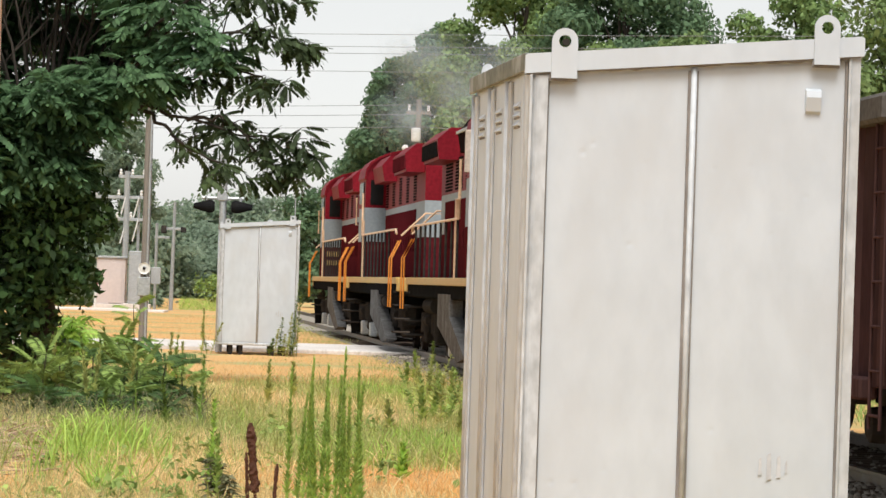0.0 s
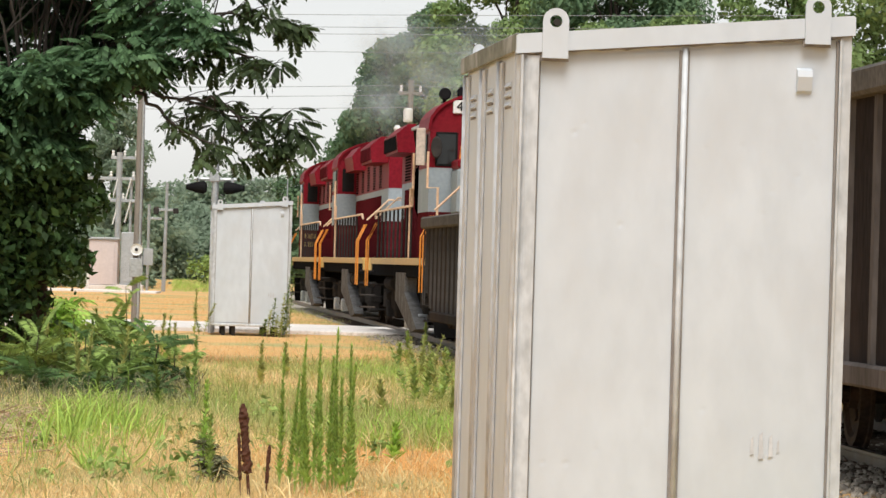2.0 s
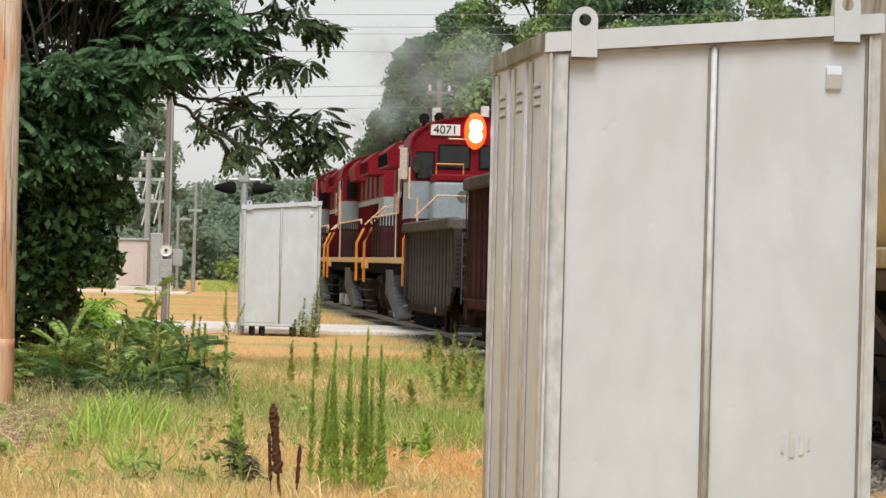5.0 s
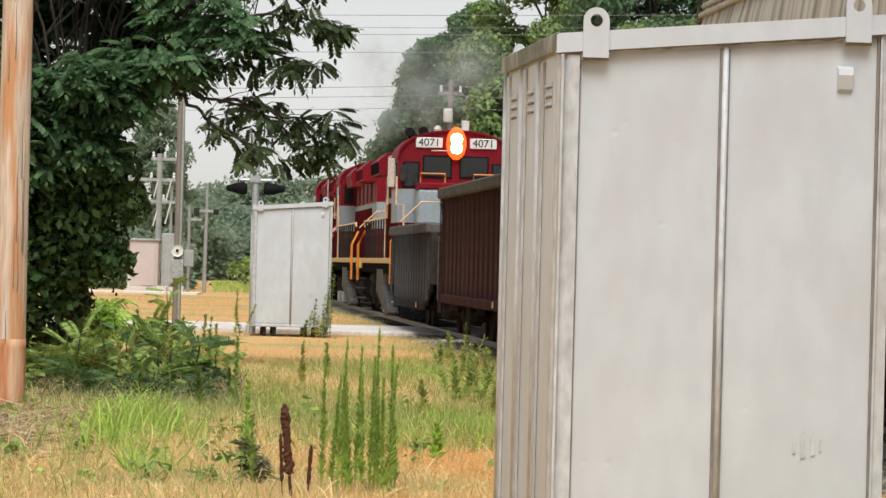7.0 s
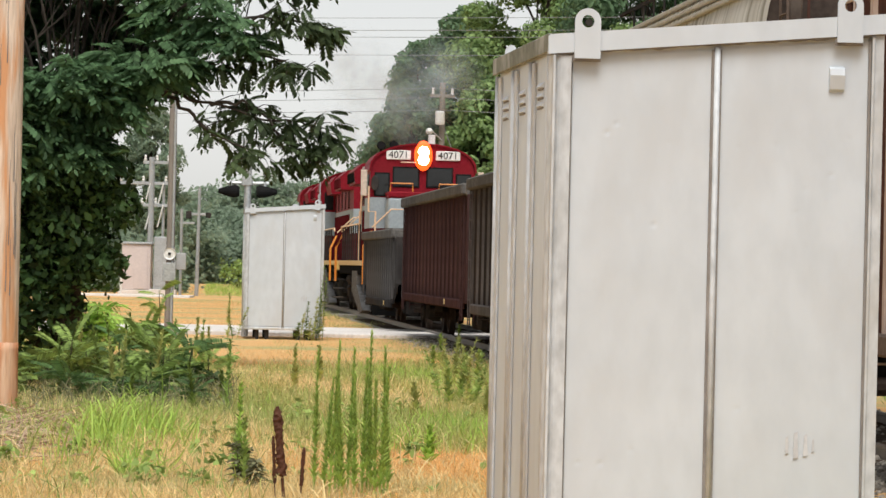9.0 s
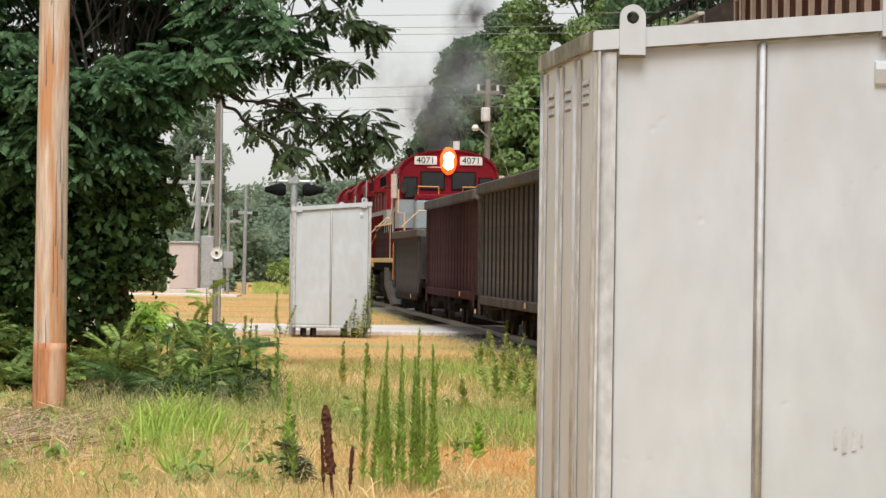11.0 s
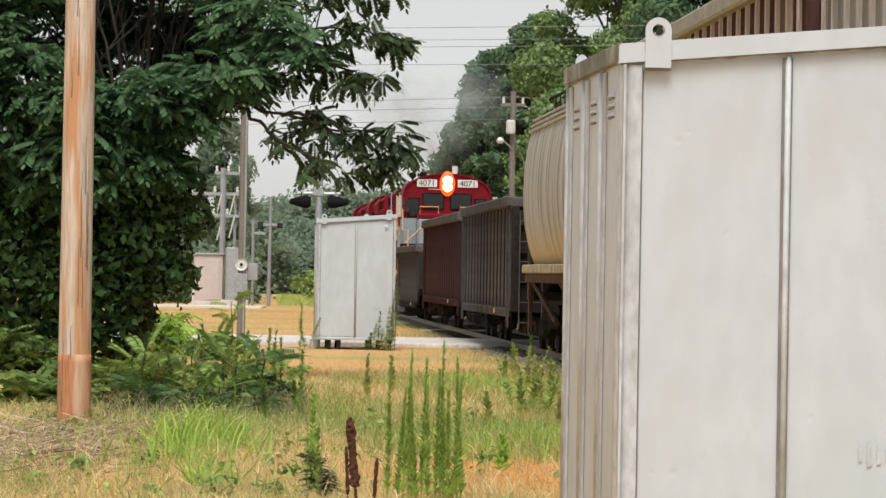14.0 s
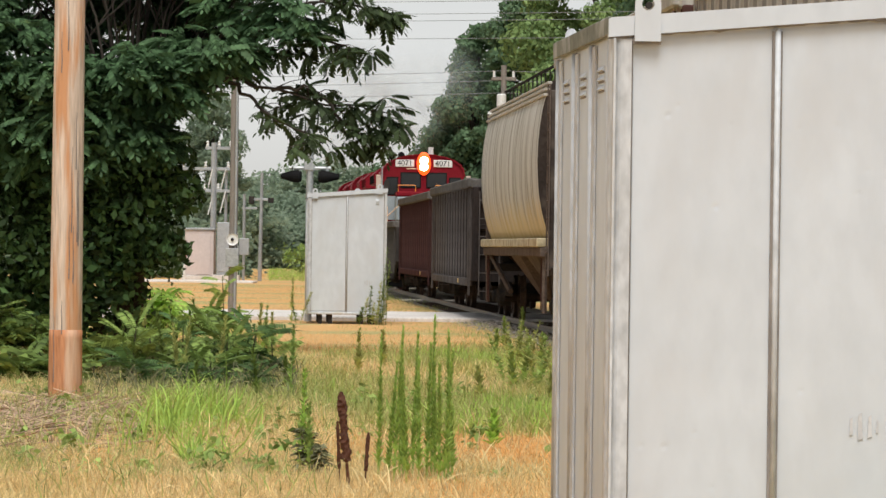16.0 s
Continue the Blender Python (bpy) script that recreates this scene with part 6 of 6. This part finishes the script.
# ---------------------------------------------------------------- grasses
def grasses():
    rng = np.random.default_rng(12)
    kinds = {"straw": (LEAF_STRAW, 0.17), "orange": (LEAF_ORANGE, 0.13), "olive": (LEAF_OLIVE, 0.22), "bright": (LEAF_BRIGHT, 0.27)}
    spots = {k: [] for k in kinds}
    sizes = {k: [] for k in kinds}

    def wave(x, y, s):
        return np.sin(x * 1.7 * s + 1.3 * np.sin(y * 0.23 * s)) + np.sin(y * 0.31 * s + 2.1 + 1.1 * np.sin(x * 0.9 * s)) + 0.7 * np.sin((x * 2.3 + y * 0.4) * s * 1.9)

    # bearing: sideways over forwards distance from the camera; zones placed to fit its view
    for y0, y1, dens, grow in ((22, 34, 1300, 0.6), (34, 48, 600, 0.8), (48, 66, 260, 0.72), (66, 78, 120, 0.5), (78, 89.5, 60, 0.22), (99.5, 170, 34, 0.6), (190, 275, 9, 1.2)):
        area = 0.13 * (y1 * y1 - y0 * y0)
        n = int(area * dens)
        y = np.sqrt(y0 * y0 + (y1 * y1 - y0 * y0) * rng.random(n))
        if y1 < 80:
            y = np.minimum(y * (1 + 0.025 * rng.normal(size=n)), 89.0)
        u = -0.125 + 0.25 * rng.random(n)
        x = u * y
        keep = (x < track_x(y) - np.where(y > 55, 1.25, 1.8) + 0.25 * wave(x, y, 1.5)) & (u < 0.062)
        x, y, u = x[keep], y[keep], u[keep]
        w = wave(x, y, 1.0) + 0.9 * rng.normal(size=len(x))
        kind = np.full(len(x), "straw", dtype=object)
        near = y < 36
        kind[near & (u > -0.031) & (w > -0.5)] = "orange"
        kind[near & (u <= -0.031) & (w > 1.2) & (y > 28)] = "olive"
        kind[near & (u <= -0.066) & (w < -1.3)] = "orange"
        mid = (y >= 35) & (y < 62)
        kind[mid & (u > -0.033) & (w > -0.9)] = "olive"
        kind[mid & (u > -0.033) & (w > 2.4)] = "bright"
        kind[mid & (u <= -0.033) & (w > 0.2)] = "olive"
        far = y >= 62
        kind[far & (w > -1.6)] = "orange"
        kind[far & (u > -0.012) & (y < 89) & (w > 0.3)] = "olive"
        kind[far & (u < -0.05) & (y < 89) & (w > 0.3)] = "bright"
        kind[(y > 190) & (u > -0.046) & (u < -0.03)] = "bright"
        kind[(y > 99) & (x > track_x(y) - 2.8 - 0.6 * w)] = "olive"
        clump = (((u + 0.06) / 0.0125) ** 2 + ((y - 34) / 3.6) ** 2 + 0.25 * wave(x, y, 3.0) < 1) & (w > -0.6)
        kind[clump] = "bright"
        # worn, nearly bare ground before the road and in patches nearby
        bare = (rng.random(len(x)) < 0.55) & (far & (y < 89) & (u > -0.043) & (u < 0.0) & (w > -1.2))
        bare |= (rng.random(len(x)) < 0.5) & near & (u > -0.031) & (w > 0.1)
        bare |= (u < -0.075) & (y > 32) & (y < 42) & (rng.random(len(x)) < 0.8)
        # shade-killed turf under the thicket
        bare |= (u > -0.087) & (u < -0.039) & (y > 43) & (y < 60) & (rng.random(len(x)) < 0.5)
        for k in kinds:
            sel = (kind == k) & ~bare
            spots[k].append(np.stack([x[sel], y[sel], np.zeros(sel.sum())], 1))
            sizes[k].append(kinds[k][1] * grow * (0.4 + 0.9 * rng.random(sel.sum())) * np.where(clump[sel], 1.5, 1.0))
    names = {"straw": "dry straw-coloured grass", "orange": "short rusty orange dry grass", "olive": "rough olive green grass", "bright": "lush bright green grass"}
    for k, (m, _) in kinds.items():
        p, s = np.concatenate(spots[k]), np.concatenate(sizes[k])
        n = len(p)
        mm = placements(p, rng.random(n) * 6.28, 0.5 * rng.normal(size=n), 0.6 * rng.normal(size=n), s)
        mm[:, :, 0] *= 0.85
        whole("grass", scatter("grass", BLADE_V, BLADE_F, mm, m), m, names[k], "grass", kind="stuff")
    # rough green growth along the edge of the ballast
    n = 5500
    y = 40 + 58 * np.sqrt(rng.random(n))
    p = np.stack([track_x(y) - 1.5 - 3.2 * rng.random(n) ** 2.6, y, np.zeros(n)], 1)
    mm = placements(p, rng.random(n) * 6.28, 0.5 * rng.normal(size=n), 0.6 * rng.normal(size=n), (0.1 + 0.22 * rng.random(n)) * np.clip((80 - y) / 25, 0.3, 1.0))
    whole("grass", scatter("grass", BLADE_V, BLADE_F, mm, LEAF_OLIVE), LEAF_OLIVE, "rough olive green grass beside the track", "grass", kind="stuff")
    # green verge on the far side of the track
    n = 3600
    y = 20 + 50 * np.sqrt(rng.random(n))
    p = np.stack([track_x(y) + 2.0 + 5.0 * rng.random(n), y, np.zeros(n)], 1)
    mm = placements(p, rng.random(n) * 6.28, 0.5 * rng.normal(size=n), 0.6 * rng.normal(size=n), 0.15 + 0.3 * rng.random(n))
    whole("grass", scatter("grass", BLADE_V, BLADE_F, mm, LEAF_WEED), LEAF_WEED, "tall green grass on the far side of the track", "grass", kind="stuff")
    # low broad-leaved weeds
    lob = []
    for i in range(150):
        yy = rng.uniform(28, 46)
        pp = rng.uniform(-0.111, -0.031) if i % 3 else rng.uniform(-0.031, 0.024)
        lob.append((pp * yy, yy, 0.03, 0.13, 0.2, 0.1 + 0.12 * rng.random()))
    mm = clumped(rng, lob, 150, 16, 0.05, 0.075, 0.3)
    whole("ground_weed", scatter("ground_weed", QUAD_V, QUAD_F, mm, LEAF_WEED), LEAF_WEED, "low broad-leaved green weeds in the turf", "weeds", kind="stuff")
    # long arching blades
    n = 190
    p = np.stack([rng.normal(size=n) * 0.2 - 2.4, 35.5 + rng.normal(size=n) * 2.2, np.zeros(n)], 1)
    tv, tf = [], []
    for i in range(7):
        f = i / 6
        wd = 0.009 * (1 - f) + 0.002
        tv += [(-wd, 0.55 * f * f, 0.95 * f - 0.45 * f ** 3), (wd, 0.55 * f * f, 0.95 * f - 0.45 * f ** 3)]
    tf = [(2 * i, 2 * i + 1, 2 * i + 3, 2 * i + 2) for i in range(6)]
    mm = placements(p, rng.random(n) * 6.28, 0.12 * rng.normal(size=n), 0 * p[:, 0], 0.35 + 0.55 * rng.random(n))
    whole("long_grass", scatter("long_grass", tv, tf, mm, LEAF_BRIGHT), LEAF_BRIGHT, "clump of long arching green grass", "grass", kind="stuff")
    # loose longer blades, dry and green, that make the turf untidy
    for leaf, n, label in ((LEAF_STRAW, 2600, "long dry straws in the turf"), (LEAF_OLIVE, 2200, "straggling olive grass blades in the turf"), (LEAF_WEED, 900, "straggling green grass blades in the turf"), (LEAF_WITHERED, 1100, "dull withered stems in the thicket")):
        y = np.sqrt(25.0 ** 2 + (56.0 ** 2 - 25.0 ** 2) * rng.random(n))
        u = -0.115 + 0.085 * rng.random(n) if leaf is not LEAF_STRAW else -0.115 + 0.14 * rng.random(n)
        if leaf is LEAF_WITHERED:
            y, u = 42 + 9 * rng.random(n), -0.088 + 0.05 * rng.random(n)
        p = np.stack([u * y, y, np.zeros(n)], 1)
        mm = placements(p, rng.random(n) * 6.28, 0.3 * rng.normal(size=n), 0.4 * rng.normal(size=n), (0.14 + 0.26 * rng.random(n)) * (1.5 if leaf is LEAF_WITHERED else 1.0))
        mm[:, :, 0] *= 1.3
        whole("loose_grass", scatter("loose_grass", tv, tf, mm, leaf), leaf, label, "grass", kind="stuff")
    # broken twigs and straw round the pole's foot
    n = 2600
    p = np.stack([-3.9 + rng.normal(size=n) * 0.55, 36.5 + rng.normal(size=n) * 3.0, 0.02 + 0.03 * rng.random(n)], 1)
    tv = [(-0.012, 0, 0), (0.012, 0, 0), (0.008, 1, 0.02), (-0.008, 1, 0.02), (0, 0, 0.02), (0, 1, 0.035)]
    tf = [(0, 1, 2, 3), (0, 4, 5, 3), (1, 2, 5, 4)]
    mm = placements(p, rng.random(n) * 6.28, 0.12 * rng.normal(size=n), rng.random(n), 0.15 + 0.4 * rng.random(n))
    whole("twig_litter", scatter("twig_litter", tv, tf, mm, LITTER), LITTER, "brown twigs and straw littering the soil", "litter", kind="stuff")


grasses()


# ---------------------------------------------------------------- exhaust smoke
def smoke_material(name, colour, thick):
    """Thin smoke: densest along each puff's middle, faded to fit the camera's view."""
    m = bpy.data.materials.new(name)
    m.use_nodes = True
    n, l = m.node_tree.nodes, m.node_tree.links
    d, t, mx = n.new("ShaderNodeBsdfDiffuse"), n.new("ShaderNodeBsdfTransparent"), n.new("ShaderNodeMixShader")
    d.inputs["Color"].default_value = (*colour, 1)
    tc, tx, rp, fl = n.new("ShaderNodeTexCoord"), n.new("ShaderNodeTexNoise"), n.new("ShaderNodeMapRange"), n.new("ShaderNodeMapping")
    tx.inputs["Scale"].default_value, tx.inputs["Detail"].default_value = 2.2, 3.0
    l.new(tc.outputs["Object"], tx.inputs["Vector"])
    fl.inputs["Scale"].default_value = (1, 0, 1)
    l.new(tc.outputs["Object"], fl.inputs["Vector"])
    ln, mul = n.new("ShaderNodeVectorMath"), n.new("ShaderNodeMath")
    ln.operation, mul.operation = "LENGTH", "MULTIPLY"
    l.new(fl.outputs["Vector"], ln.inputs[0])
    rp.interpolation_type = "SMOOTHSTEP"
    for k, v in (("From Min", 0.0), ("From Max", 0.88), ("To Min", thick), ("To Max", 0.0)):
        rp.inputs[k].default_value = v
    l.new(ln.outputs["Value"], rp.inputs["Value"])
    l.new(rp.outputs["Result"], mul.inputs[0])
    l.new(tx.outputs["Fac"], mul.inputs[1])
    l.new(mul.outputs["Value"], mx.inputs["Fac"])
    l.new(t.outputs["BSDF"], mx.inputs[1])
    l.new(d.outputs["BSDF"], mx.inputs[2])
    l.new(mx.outputs["Shader"], n["Material Output"].inputs["Surface"])
    return m


def smoke():
    dark, pale = smoke_material("dark_exhaust_smoke", (0.085, 0.085, 0.092), 1.7), smoke_material("thin_exhaust_haze", (0.4, 0.43, 0.45), 0.7)
    bm = bmesh.new()
    bmesh.ops.create_icosphere(bm, subdivisions=4, radius=1.0)
    bmesh.ops.delete(bm, geom=[v for v in bm.verts if v.co.y > 0.05], context="VERTS")
    for v in bm.verts:
        v.co *= 1 + 0.14 * noise.noise(v.co * 1.6)
    me = bpy.data.meshes.new("puff")
    bm.to_mesh(me)
    bm.free()
    me.polygons.foreach_set("use_smooth", [True] * len(me.polygons))
    haze_mesh = me.copy()
    me.materials.append(dark)
    haze_mesh.materials.append(pale)
    rng = np.random.default_rng(4)
    # dark puffs rise one after another from the second engine's stack as it works hard
    root = thing("exhaust_smoke", "dark diesel smoke rising from a locomotive stack", "smoke")
    for i in range(9):
        ob = part("puff", me, dark, root)
        ob.scale = (1.05, 0.6, 1.3)
        PUFFS.append((ob, 8.8 + 0.3 * i, rng.normal() * 0.3))
    # older, thin smoke hanging before the trees
    root = thing("smoke_haze", "thin pale smoke hanging before the trees", "smoke")
    for i, (x, y, z, k) in enumerate(((1.0, 146, 7.2, 1.9), (2.3, 146.5, 8.8, 2.2), (3.2, 147, 7.6, 1.8), (1.3, 147.5, 9.6, 1.9), (4.4, 148, 9.0, 2.2))):
        ob = part("haze_puff", haze_mesh, pale, root)
        ob.scale = (k, k, k)
        HAZE.append((ob, x, y, z, i))


smoke()


# ---------------------------------------------------------------- what moves
def motions():
    for ob, behind, aside in MOVING:
        rows = []
        for t in (0, 4, 8, 12, 16):
            y = START + SPEED * t - behind
            rows.append((t, pose(track_x(y) + aside, y, RAIL_TOP, 0, 0, HEADING + (180 if ob in TURNED else 0))))
        walk(ob, rows)
    # each dark puff waits in the hood, rises from the stack and is left behind, drifting aside
    for ob, born, jog in PUFFS:
        rows = []
        for t in (0.0, 3.0, 6.0, born - 0.5, born, born + 0.4, born + 1.0, born + 2.2, born + 4.0, 16.0):
            if t > 16.0 or (t == 16.0 and rows[-1][0] >= 16.0):
                continue
            age = max(0.0, t - born)
            y = START + SPEED * (t - 0.4 * max(0.0, age - 0.6)) + 9.5
            rows.append((t, pose(track_x(y) + jog * min(1.0, age) + 0.3 * age, y, RAIL_TOP + 2.95 + 2.4 * age + 0.9 * age * age, 0, 25 * age, HEADING)))
        walk(ob, sorted(rows, key=lambda r: r[0]))
    for ob, x, y, z, i in HAZE:
        walk(ob, [(t, pose(x - 0.32 * t, y, z - 0.1 * t, 0, 70 * i + 2 * t, 0)) for t in (0, 5, 10, 16)])
    for wheel, y in TURNING:
        way = 1 if wheel.parent.parent in TURNED else -1
        walk(wheel, [(0.125 * i, pose(0, y, 0.46, way * math.degrees(SPEED * 0.125 * i / 0.46), 0, 0)) for i in range(129)])


motions()
